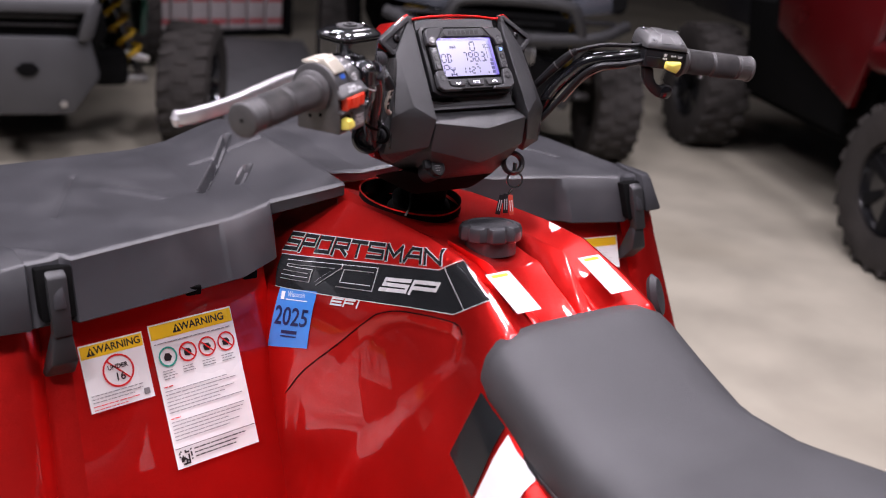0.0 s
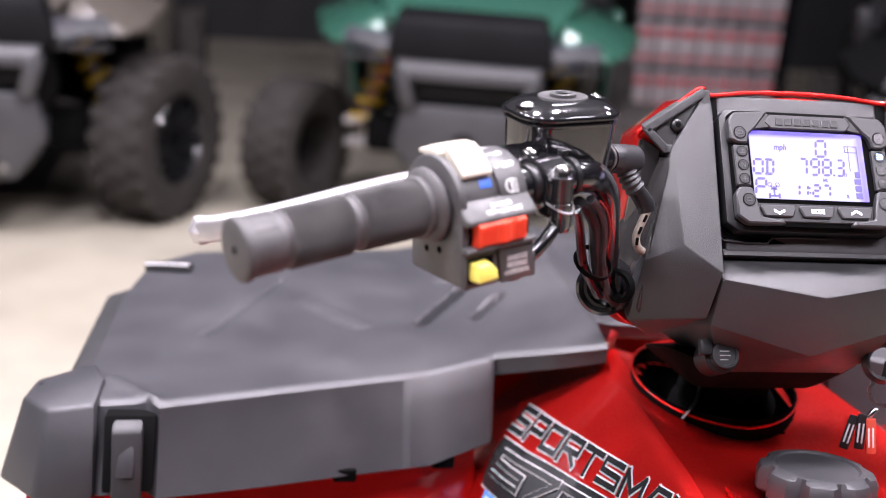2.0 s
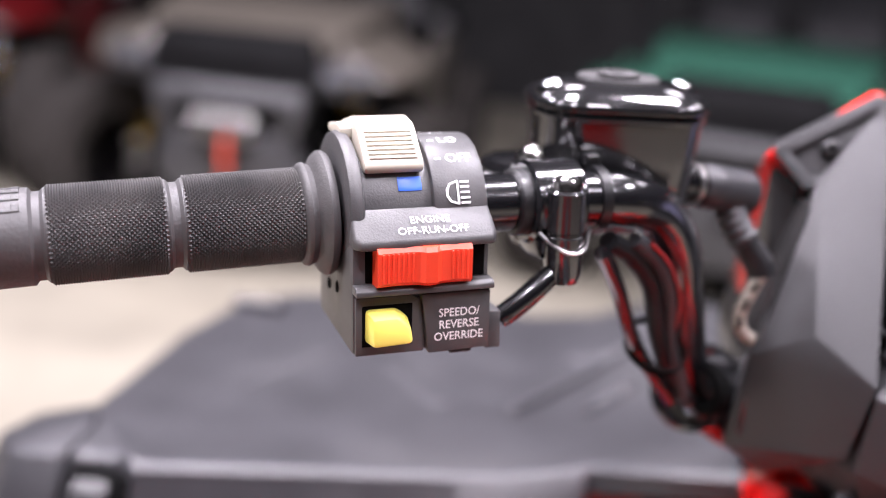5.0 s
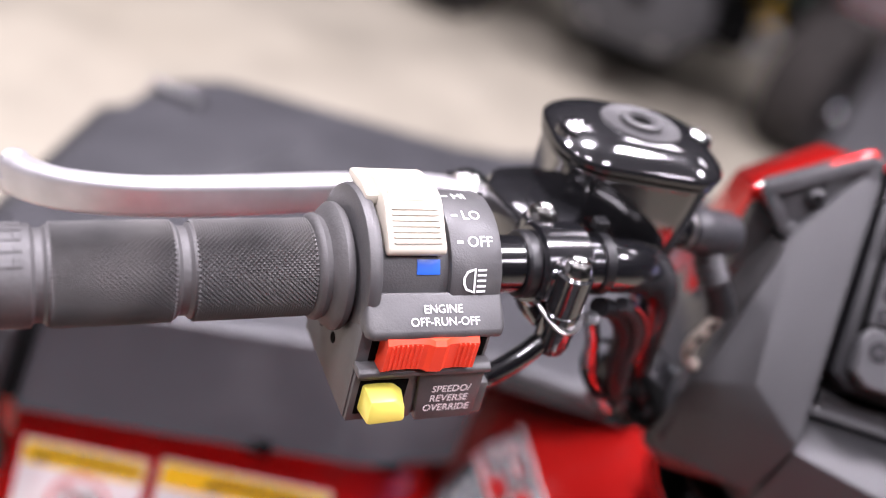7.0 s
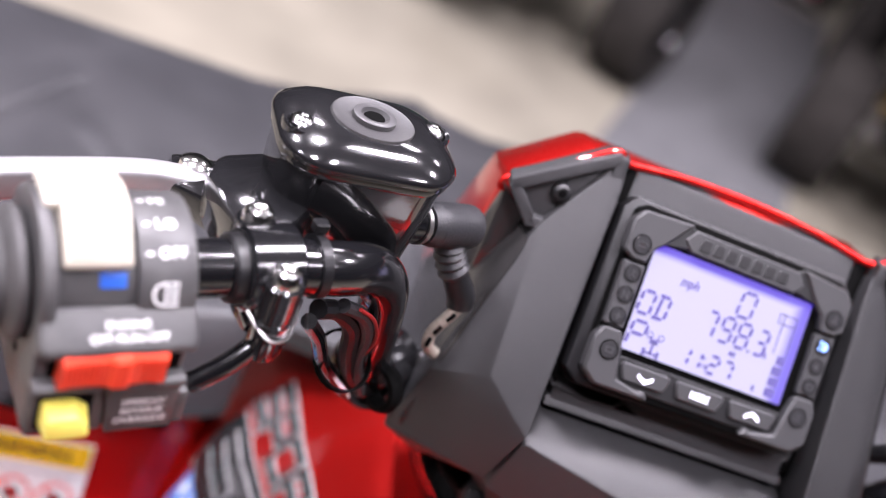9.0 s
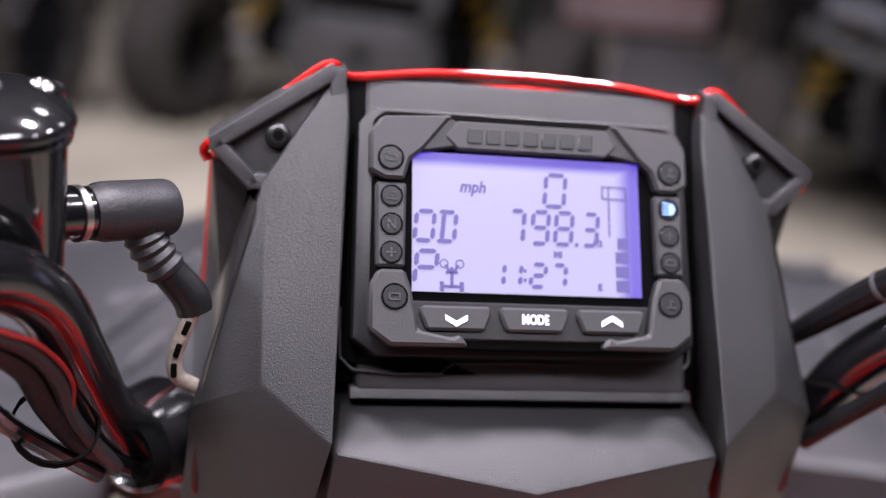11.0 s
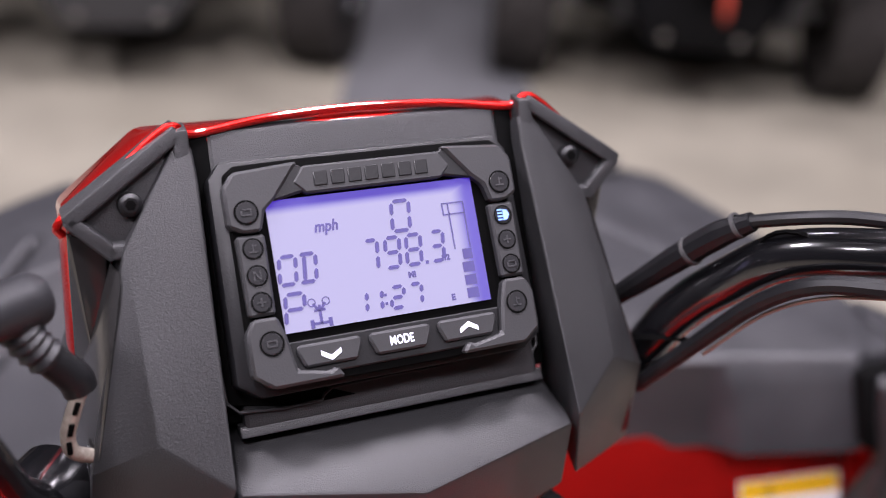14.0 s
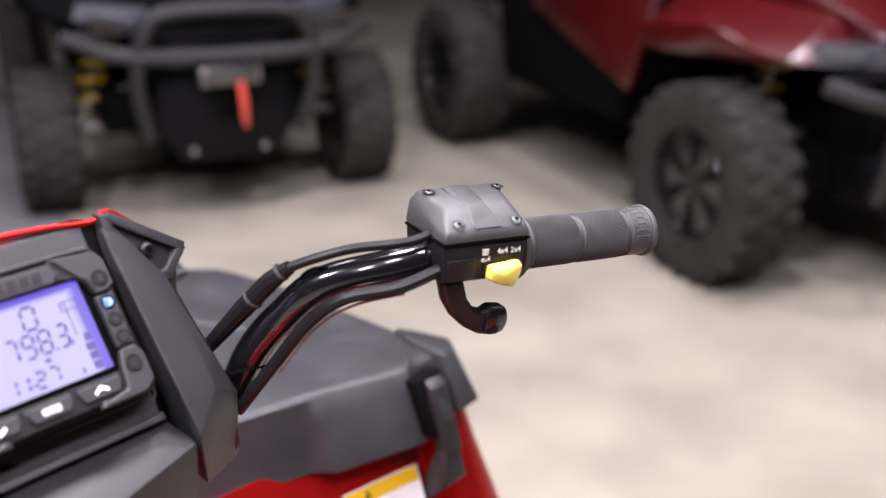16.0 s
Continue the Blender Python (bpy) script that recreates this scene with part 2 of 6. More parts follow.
def bevelled(bm, width, seg=2, angle=25):
    if width > 0:
        es = [e for e in bm.edges if len(e.link_faces) == 2 and e.calc_face_angle(0) > radians(angle)]
        if es:
            bmesh.ops.bevel(bm, geom=es, offset=width, segments=seg, profile=0.5, affect="EDGES", clamp_overlap=True)
    return bm


def box(cx, cy, cz, sx, sy, sz, bevel=0.0, m=None, seg=2):
    bm = bmesh.new()
    bmesh.ops.create_cube(bm, size=1, matrix=Matrix.Translation((cx, cy, cz)) @ Matrix.Diagonal((sx, sy, sz, 1)))
    bevelled(bm, bevel, seg)
    if m:
        bm.transform(m)
    return bm


def hull(points, bevel=0.0, m=None, seg=2):
    """The convex solid round some corners, with rounded edges."""
    bm = bmesh.new()
    for p in points:
        bm.verts.new(p)
    bmesh.ops.convex_hull(bm, input=bm.verts[:])
    bmesh.ops.delete(bm, geom=[v for v in bm.verts if not v.link_faces], context="VERTS")
    bmesh.ops.dissolve_limit(bm, angle_limit=radians(2), verts=bm.verts[:], edges=bm.edges[:])
    bevelled(bm, bevel, seg)
    if m:
        bm.transform(m)
    return bm


def mirror(points):
    return [*points, *((-x, y, z) for x, y, z in points)]


def prism(outline, z0, z1, m=None, bevel=0.0, seg=2):
    """A flat outline drawn out from z0 to z1."""
    bm = bmesh.new()
    lo = [bm.verts.new((x, y, z0)) for x, y in outline]
    hi = [bm.verts.new((x, y, z1)) for x, y in outline]
    bm.faces.new(hi)
    bm.faces.new(lo[::-1])
    n = len(outline)
    for i in range(n):
        bm.faces.new((lo[i], lo[(i + 1) % n], hi[(i + 1) % n], hi[i]))
    bmesh.ops.recalc_face_normals(bm, faces=bm.faces[:])
    bevelled(bm, bevel, seg)
    if m:
        bm.transform(m)
    return bm


def lathe(profile, steps=24, m=None, sx=1.0, sy=1.0, hollow=False):
    """A turned solid round z from (radius, height) pairs. hollow: a ring, whose profile closes on itself."""
    bm = bmesh.new()
    rings = []
    for r, z in profile:
        if r < 1e-6:
            rings.append([bm.verts.new((0, 0, z))] * steps)
        else:
            rings.append([bm.verts.new((r * sx * math.cos(2 * math.pi * k / steps), r * sy * math.sin(2 * math.pi * k / steps), z)) for k in range(steps)])
    if hollow:
        rings.append(rings[0])
    for a, b in zip(rings, rings[1:]):
        for k in range(steps):
            vs = [a[k], a[(k + 1) % steps], b[(k + 1) % steps], b[k]]
            vs = [v for i, v in enumerate(vs) if v not in vs[:i]]
            if len(vs) > 2:
                bm.faces.new(vs)
    for ring in () if hollow else (rings[0], rings[-1]):
        if len(set(ring)) > 2:
            bm.faces.new(ring)
    if m:
        bm.transform(m)
    return bm


def smooth_path(points, n=8):
    pts = [Vector(p) for p in points]
    pts = [pts[0] * 2 - pts[1], *pts, pts[-1] * 2 - pts[-2]]
    out = []
    for i in range(1, len(pts) - 2):
        a, b, c, d = pts[i - 1:i + 3]
        for k in range(n):
            t = k / n
            out.append(0.5 * (2 * b + (c - a) * t + (2 * a - 5 * b + 4 * c - d) * t * t + (3 * b - a - 3 * c + d) * t ** 3))
    return [*out, pts[-2]]


def tube(points, radius, sides=12, n=8, flat=1.0, closed=False, bm=None):
    """A round rod along a smooth path. radius: one, or one for each given point."""
    path = smooth_path(points, n)
    radii = [radius] * len(points) if isinstance(radius, (int, float)) else list(radius)
    rs = np.interp(np.linspace(0, len(radii) - 1, len(path)), range(len(radii)), radii)
    bm = bm or bmesh.new()
    rings, side = [], None
    for i, p in enumerate(path):
        d = (path[min(i + 1, len(path) - 1)] - path[max(i - 1, 0)]).normalized()
        side = d.orthogonal() if side is None else (side - d * side.dot(d))
        side.normalize()
        up = d.cross(side)
        rings.append([bm.verts.new(p + (side * math.cos(a) + up * math.sin(a) * flat) * float(rs[i])) for a in (2 * math.pi * k / sides for k in range(sides))])
    for a, b in zip(rings, rings[1:]):
        for k in range(sides):
            bm.faces.new((a[k], a[(k + 1) % sides], b[(k + 1) % sides], b[k]))
    bm.faces.new(rings[0][::-1])
    bm.faces.new(rings[-1])
    return bm


def skin(rings, caps=True, wrap=True):
    """A surface through rings of the same number of points."""
    bm = bmesh.new()
    vs = [[bm.verts.new(p) for p in ring] for ring in rings]
    n = len(vs[0])
    for a, b in zip(vs, vs[1:]):
        for k in range(n if wrap else n - 1):
            bm.faces.new((a[k], a[(k + 1) % n], b[(k + 1) % n], b[k]))
    if caps:
        bm.faces.new(vs[0][::-1])
        bm.faces.new(vs[-1])
    return bm


def frame_of(origin, right, up):
    """A matrix with x along right, y along up, z towards the viewer."""
    x = Vector(right).normalized()
    z = x.cross(Vector(up)).normalized()
    y = z.cross(x)
    m = Matrix((x, y, z)).transposed().to_4x4()
    return Matrix.Translation(origin) @ m


def letters(text, size, shear=0.0, depth=0.0, bold=0.0, width=1.0, align="CENTER", spacing=1.0):
    """Text in the built-in font as a bmesh in its own plane."""
    cu = bpy.data.curves.new("text", "FONT")
    cu.body, cu.size, cu.shear, cu.offset = text, size, shear, bold
    cu.align_x, cu.align_y, cu.space_character, cu.resolution_u = align, "CENTER", spacing, 3
    cu.extrude = depth
    ob = new("text", cu)
    bpy.context.view_layer.update()
    me = bpy.data.meshes.new_from_object(ob.evaluated_get(bpy.context.evaluated_depsgraph_get()))
    bpy.data.objects.remove(ob)
    bm = bmesh.new()
    bm.from_mesh(me)
    bpy.data.meshes.remove(me)
    bpy.data.curves.remove(cu)
    bm.transform(Matrix.Diagonal((width, 1, 1, 1)))
    return bm


def merged(*bms):
    out = bmesh.new()
    for b in bms:
        me = bpy.data.meshes.new("tmp")
        b.to_mesh(me)
        b.free()
        out.from_mesh(me)
        bpy.data.meshes.remove(me)
    return out


def flat(outline, m, depth=0.0004):
    return prism(outline, 0.0, depth, m)


def ring_flat(r0, r1, m, depth=0.0004, steps=28):
    bm = bmesh.new()
    for k in range(steps):
        a, b = (2 * math.pi * j / steps for j in (k, k + 1))
        vs = [bm.verts.new((r * math.cos(t), r * math.sin(t), depth)) for r, t in ((r0, a), (r1, a), (r1, b), (r0, b))]
        bm.faces.new(vs)
    bmesh.ops.remove_doubles(bm, verts=bm.verts[:], dist=1e-6)
    bm.transform(m)
    return bm


def rect(x0, y0, x1, y1):
    return [(x0, y0), (x1, y0), (x1, y1), (x0, y1)]


def disc(r, steps=20, cx=0.0, cy=0.0):
    return [(cx + r * math.cos(2 * math.pi * k / steps), cy + r * math.sin(2 * math.pi * k / steps)) for k in range(steps)]


# ---- hall ----
def slab(name, x0, y0, z0, x1, y1, z1, material):
    ob = part(name, box((x0 + x1) / 2, (y0 + y1) / 2, (z0 + z1) / 2, x1 - x0, y1 - y0, z1 - z0), material, None)
    return tagged(ob, kind="structure")


slab("floor", -7, -7, -0.15, 10, 10, 0.0, FLOORMAT)
slab("wall_north", -7, 10, 0, 10, 10.2, 5, WALLMAT)
slab("wall_south", -7, -7.2, 0, 10, -7, 5, WALLMAT)
slab("wall_west", -7.2, -7, 0, -7, 10, 5, WALLMAT)
slab("wall_east", 10, -7, 0, 10.2, 10, 5, WALLMAT)
slab("ceiling", -7, -7, 5.0, 10, 10, 5.15, CEILMAT)
runner = part("aisle_runner", box(0, 0, 0.003, .74, 4.3, 0.006, 0.002), AISLE, None, basis=pose(1.98, 4.45, 0, 0, 0, -22.5))
tagged(runner, "flat grey runner laid on the concrete aisle", "floor mat", kind="structure")

# ---- quad bike ----
atv = thing("quad_bike", "red metallic quad bike with dark grey plastic racks, parked on concrete", "quad bike")

# Half profiles (x, z) of the tank cover at stations along y, from the foot up to the middle line.
TANK_Y = [0.24, 0.17, 0.09, 0.0, -0.09, -0.17, -0.24, -0.30, -0.40, -0.55]
TANK = [
    [(.235, .52), (.225, .70), (.205, .80), (.165, .855), (.115, .90), (.085, .915), (.055, .905), (.0, .86)],
    [(.235, .52), (.222, .70), (.200, .815), (.160, .870), (.112, .915), (.082, .940), (.066, .948), (.0, .93)],
    [(.230, .52), (.218, .70), (.192, .830), (.152, .885), (.110, .928), (.084, .948), (.068, .950), (.0, .945)],
    [(.222, .52), (.208, .70), (.180, .835), (.144, .893), (.108, .937), (.084, .955), (.060, .948), (.0, .938)],
    [(.212, .52), (.196, .70), (.168, .835), (.136, .895), (.106, .942), (.086, .960), (.056, .948), (.0, .935)],
    [(.205, .52), (.186, .70), (.158, .825), (.132, .885), (.105, .940), (.087, .958), (.054, .942), (.0, .930)],
    [(.200, .52), (.178, .70), (.150, .815), (.130, .870), (.108, .920), (.090, .938), (.054, .920), (.0, .908)],
    [(.200, .52), (.176, .70), (.150, .805), (.134, .855), (.115, .895), (.095, .912), (.054, .895), (.0, .885)],
    [(.205, .50), (.185, .64), (.165, .73), (.155, .760), (.140, .780), (.110, .790), (.054, .790), (.0, .79)],
    [(.215, .48), (.205, .60), (.190, .68), (.180, .705), (.165, .720), (.120, .730), (.054, .730), (.0, .73)],
]


def tank_profile(y):
    """The half profile at y, between the stations."""
    ys = TANK_Y[::-1]
    arr = np.array(TANK[::-1])
    return [(float(np.interp(y, ys, arr[:, k, 0])), float(np.interp(y, ys, arr[:, k, 1]))) for k in range(arr.shape[1])]


# Outline (y, z) of the pressed-in knee panel of the flank.
KNEE = [(.03, .60), (.045, .695), (.013, .739), (-.042, .800), (-.083, .850), (-.099, .865), (-.135, .878), (-.216, .893), (-.238, .884), (-.248, .855), (-.183, .745), (-.145, .690), (-.120, .655), (-.091, .592), (-.02, .55)]


def knee_depth(y, z):
    """How far the flank is pressed in at (y, z): a flat field with a bevelled wall."""
    inside, near = False, 1.0
    for (y0, z0), (y1, z1) in zip(KNEE, KNEE[1:] + KNEE[:1]):
        if (z0 > z) != (z1 > z) and y < (y1 - y0) * (z - z0) / (z1 - z0) + y0:
            inside = not inside
        dy, dz = y1 - y0, z1 - z0
        t = min(1, max(0, ((y - y0) * dy + (z - z0) * dz) / (dy * dy + dz * dz)))
        near = min(near, math.hypot(y - y0 - t * dy, z - z0 - t * dz))
    return .0085 * min(1.0, near / .015) if inside else 0.0


def tank_flank(y, fine=7):
    """The flank's half profile at y as a smooth run of points, foot to shoulder."""
    p = [np.array(q) for q in tank_profile(y)]
    out = []
    for k in range(5):
        a, b, c, d = p[max(0, k - 1)], p[k], p[k + 1], p[k + 2]
        for t in np.arange(fine) / fine:
            out.append(.5 * (2 * b + (c - a) * t + (2 * a - 5 * b + 4 * c - d) * t * t + (3 * b - a - 3 * c + d) * t ** 3))
    out.append(p[5])
    return [(float(x), float(z)) for x, z in out]


def tank_side(y, z, off=0.0009):
    """The point of the left flank at y and height z, a hair outside the paint."""
    prof = tank_flank(y)
    x = float(np.interp(z, [p[1] for p in prof], [p[0] for p in prof])) - knee_depth(y, z)
    return Vector((-x - off, y, z + off * 0.5))


def tank_cover():
    rings = []
    for y in np.linspace(0.24, -0.55, 150):
        y = float(y)
        half = tank_profile(y)
        half = [*[(x - knee_depth(y, z), z) for x, z in tank_flank(y)], *half[6:-1], *[tuple(np.array(half[-2]) * (1 - k / 6) + np.array(half[-1]) * k / 6) for k in range(1, 7)]]
        rings.append([(-x if x else .015, y, z) for x, z in half] + [(x + .03, y, z) for x, z in half[-2::-1]] + [(0.1, y, 0.45), (-0.1, y, 0.45)])
    bm = skin(rings)
    gone = [f for f in bm.faces if f.calc_center_median().z > .88 and ((f.calc_center_median().x - .0) / .066) ** 2 + ((f.calc_center_median().y - .080) / .078) ** 2 < 1]
    bmesh.ops.delete(bm, geom=gone, context="FACES")
    return part("tank_cover", bm, RED, atv, "glossy red metallic tank cover", smooth=24)


cover = tank_cover()
SEAM = [(.151, .801), (.132, .773), (.110, .729), (.085, .668), (.059, .587), (.036, .535)]


def seam(points, r):
    """A dark gap line on the left flank through points (y, z)."""
    return part("panel_gap", tube([tank_side(y, z, -.0002) for y, z in points], r, 6, 4), DEEP, cover)


seam([(.045, .690), (.013, .739), (-.042, .800), (-.083, .850), (-.099, .8645), (-.135, .878), (-.216, .893), (-.236, .885)], .0008)
seam(SEAM, .0022)


def draped(name, corners, material, parent, label="", off=0.0012, nu=10, nv=4):
    """A decal from four corners (y, z), draped on the left flank: lower front, lower rear, upper rear, upper front."""
    bm = bmesh.new()
    (a, b, c, d) = [np.array(p, float) for p in corners]
    grid = [[None] * (nv + 1) for _ in range(nu + 1)]
    for i in range(nu + 1):
        for j in range(nv + 1):
            u, v = i / nu, j / nv
            p = (1 - v) * ((1 - u) * a + u * b) + v * ((1 - u) * d + u * c)
            grid[i][j] = bm.verts.new(tank_side(float(p[0]), float(p[1]), off))
    for i in range(nu):
        for j in range(nv):
            bm.faces.new((grid[i][j], grid[i + 1][j], grid[i + 1][j + 1], grid[i][j + 1]))
    return part(name, bm, material, parent, label)


def drape_flat(bm, a, b, c, d, off):
    """Lays a flat drawing (0..1 by 0..1) into the four corners (y, z) of the flank."""
    a, b, c, d = [np.array(p, float) for p in (a, b, c, d)]
    for v in bm.verts:
        u, w = v.co.x, v.co.y
        p = (1 - w) * ((1 - u) * a + u * b) + w * ((1 - u) * d + u * c)
        v.co = tank_side(float(p[0]), float(p[1]), off)
    return bm


def skew(x):
    """The body stands a little turned against the bars: its right side lies further ahead."""
    return .032 * min(1.1, max(0.0, (x + .1) / .6))


# Front fenders: the wall that faces the rider, then round to the wheel arch.
def fender(side):
    rings = []
    for z in np.linspace(0.86, 0.42, 14):
        back = 0.098 + (z - 0.80) * 0.46
        ring = []
        for x, dy in ((0.20, None), (0.30, None), (0.40, None), (0.47, None), (0.503, None), (0.512, 0.0), (0.522, 0.004), (0.532, 0.014), (0.540, 0.002), (0.552, -0.006), (0.594, -0.002), (0.609, 0.012), (0.616, 0.05), (0.617, 0.10), (0.610, 0.26), (0.580, 0.42), (0.52, 0.46), (0.52, 0.30), (0.51, 0.14), (0.46, 0.06), (0.20, 0.06)):
            dy = (0.45 - x) * 0.15 if dy is None else dy
            spread = 1.0 + max(0, 0.80 - z) * 0.10 * max(0, x - 0.45) / 0.1
            low = z if dy < 0.05 else z - 0.05
            ring.append((side * (x * spread + (.006 if z < .845 and x > .545 else 0)), back + dy + skew(side * x), low))
        rings.append(ring)
    return part("front_fender", skin(rings), RED, atv, "glossy red metallic front fender", smooth=40)


fenders = [fender(-1), fender(1)]


# Front rack lid with its skirt and ribs.
RIBS = [((.243, .280), (.125, .458), .0045, -.022), ((.185, .274), (.155, .313), .0040, -.018), ((.364, .345), (.310, .280), .010, .0022), ((.469, .253), (.394, .420), .0025, -.005), ((.085, .40), (.21, .40), .004, -.003), ((.545, .16), (.50, .108), .004, .003)]


def lid_height(x, y):
    """The lid's top: domed across, with pressed ribs, grooves and a raised field."""
    ax = abs(x)
    z = float(np.interp(ax, [0, .06, .088, .13, .19, .25, .5, .6], [.955, .962, .970, .958, .936, .926, .920, .910])) - max(0, y - .45) ** 2 * .8
    for (x0, y0), (x1, y1), w, h in RIBS:
        dx, dy = x1 - x0, y1 - y0
        t = min(1, max(0, ((ax - x0) * dx + (y - y0) * dy) / (dx * dx + dy * dy)))
        d = math.hypot(ax - x0 - t * dx, y - y0 - t * dy)
        z += h * min(1, max(0, (w - d) / .007 + .5))
    return z


def rack_lid():
    xs = np.unique(np.round(np.concatenate([np.linspace(-.567, .567, 251), [s * v for s in (-1, 1) for v in (.0795, .0870, .1835, .1875, .268, .276, .504, .507)]]), 4))
    bm = bmesh.new()
    cols = []
    for x in xs:
        ax = abs(x)
        if x < 0:
            y0 = float(np.interp(ax, [0, .05, .0795, .087, .13, .1835, .19, .3, .4, .495, .507, .548, .567], [.215, .21, .20, .128, .144, .175, .170, .147, .124, .101, .112, .114, .165]))
        else:
            y0 = float(np.interp(ax, [0, .05, .0795, .087, .13, .1835, .19, .3, .4, .495, .507, .548, .567], [.215, .21, .205, .150, .165, .195, .192, .168, .143, .110, .115, .116, .165]))
        y1 = float(np.interp(ax, [0, .25, .5, .55, .567], [.585, .575, .545, .49, .38]))
        deep = float(np.interp(ax, [0, .1835, .1875, .25, .5], [.016, .020, .074, .076, .076]))
        out = float(np.interp(ax, [0, .1835, .1875, .25, .4, .5], [.002, .006, .034, .044, .040, .033]))
        belly = float(np.interp(ax, [0, .1835, .1875, .268, .276, .5], [.002, .004, .018, .018, .013, .011]))
        if x > 0:
            out = float(np.interp(ax, [0, .1835, .1875, .37, .39, .5], [.002, .006, .020, .022, .038, .033]))
            belly = float(np.interp(ax, [0, .1835, .1875, .37, .39, .5], [.002, .004, .007, .008, .018, .013]))
        y0, y1 = y0 + skew(x), y1 + skew(x)
        ys = np.linspace(y0, y1, 110)
        z0, z1 = lid_height(x, y0 - skew(x)), lid_height(x, y1 - skew(x))
        col = [(x, y0 + .02, z0 - deep - .010), (x, y0 - out + .004, z0 - deep - .003), (x, y0 - out, z0 - deep), (x, y0 - belly, z0 - deep * .34), (x, y0 - .004, z0 - .004), (x, y0 - .0005, z0 - .0012)]
        col += [(x, y, lid_height(x, y - skew(x))) for y in ys[1:-1]]
        col += [(x, y1 + .003, z1 - .004), (x, y1 + .006, z1 - .03), (x, y1 - .02, z1 - .034)]
        cols.append([bm.verts.new(p) for p in col])
    for a, b in zip(cols, cols[1:]):
        for k in range(len(a) - 1):
            bm.faces.new((a[k], a[k + 1], b[k + 1], b[k]))
    bm.faces.new(cols[0])
    bm.faces.new(cols[-1][::-1])
    return part("rack_lid", bm, PLASTIC, atv, "dark grey moulded plastic front rack lid", smooth=28)


lid = rack_lid()
for sx in (-1, 1):
    # End cap of the skirt.
    foot, wide = (.838, 0.0) if sx < 0 else (.856, -.012)
    cap = part("side_cap", hull([(sx * (x + (wide if x > .58 else 0)), y + skew(sx * x), z) for x, y, z in ((.549, .100, .919), (.591, .106, .910), (.618, .138, .907), (.617, .190, .900), (.563, .182, .921), (.549, .15, .921), (.549, .074, foot), (.600, .076, foot), (.640, .125, foot - .006), (.636, .205, foot + .004), (.549, .20, foot))], 0.004), PLASTIC, lid)
    part("cap_screw", lathe([(0, .004), (.004, .0035), (.006, .001), (.0065, -.004), (0, -.004)], 16, Matrix.Translation((sx * (.606 + wide), .165 + skew(sx * .6), .9035))), BLACK, cap)
    # Rubber latch with its hook.
    LX = .022 if sx < 0 else .016
    lt = part("latch", hull([(sx * (x + LX), y + skew(sx * x), z) for x, y, z in ((.484, .088, .912), (.510, .086, .912), (.484, .076, .905), (.510, .074, .905), (.485, .052, .835), (.509, .050, .835), (.485, .070, .835), (.509, .068, .835))], 0.003), LATCHGREY, atv, "dark grey rubber rack latch")
    part("hook", hull([(sx * (x + LX), y + skew(sx * x), z) for x, y, z in ((.486, .056, .840), (.508, .056, .840), (.486, .07, .840), (.508, .07, .840), (.480, .050, .800), (.514, .048, .800), (.478, .075, .772), (.516, .075, .772), (.478, .09, .772), (.516, .09, .772))], 0.003), LATCHGREY, lt)
    part("pull_tab", hull([(sx * (x + LX), y + skew(sx * x), z) for x, y, z in ((.490, .072, .895), (.505, .072, .895), (.490, .060, .868), (.505, .060, .868), (.490, .08, .895), (.505, .08, .895), (.49, .07, .868), (.505, .07, .868))], .002), PLASTIC, lt)
    # Near-black plate holds the slot's shade; the lid isn't cut here.
    part("slot_shade_plate", hull([(sx * (x + LX), y + skew(sx * x), z) for x, y, z in ((.474, .092, .912), (.518, .092, .912), (.476, .066, .852), (.518, .064, .852), (.474, .11, .91), (.518, .11, .91), (.476, .09, .852), (.518, .09, .852))], .002), DEEP, lt)
part("rack_tube", tube([(-.540, .20, .855), (-.556, .26, .862), (-.560, .38, .866), (-.540, .47, .868), (-.47, .53, .868), (-.25, .55, .87), (.25, .58, .87), (.47, .56, .868), (.540, .50, .868), (.560, .38, .866), (.556, .26, .862), (.540, .20, .855)], 0.015, 12, 6), GLOSS, atv, "black steel tube round the rack")
for pts in ([(-.553, .467), (-.528, .459), (-.500, .448)], [(.445, .545), (.515, .560)], [(.452, .520), (.500, .530)]):
    part("tie_bar", tube([(x, y, lid_height(x, y - skew(x)) + .005) for x, y in pts], .0060, 12), DARKSTEEL, lid, "dull metal tie bar")
part("rack_ledge", hull([(-x, y, z) for x, y, z in ((.560, .215, .893), (.598, .235, .886), (.596, .45, .888), (.560, .475, .893), (.560, .215, .862), (.604, .235, .858), (.600, .455, .860), (.560, .48, .862))], .004), LATCHGREY, lid)
# Near-black boxes stand in for shaded notches in the skirt's lower edge.
for tx, ty in ((-.33, .118), (-.235, .142)):
    part("skirt_notch", box(tx, ty - .012, .847, .022, .014, .014, .003), DEEP, lid)
part("headlight_nose", hull(mirror([(.10, .56, .60), (.25, .56, .62), (.28, .50, .85), (.20, .66, .80), (.10, .72, .70), (.1, .5, .55)]), 0.02), RED, atv)

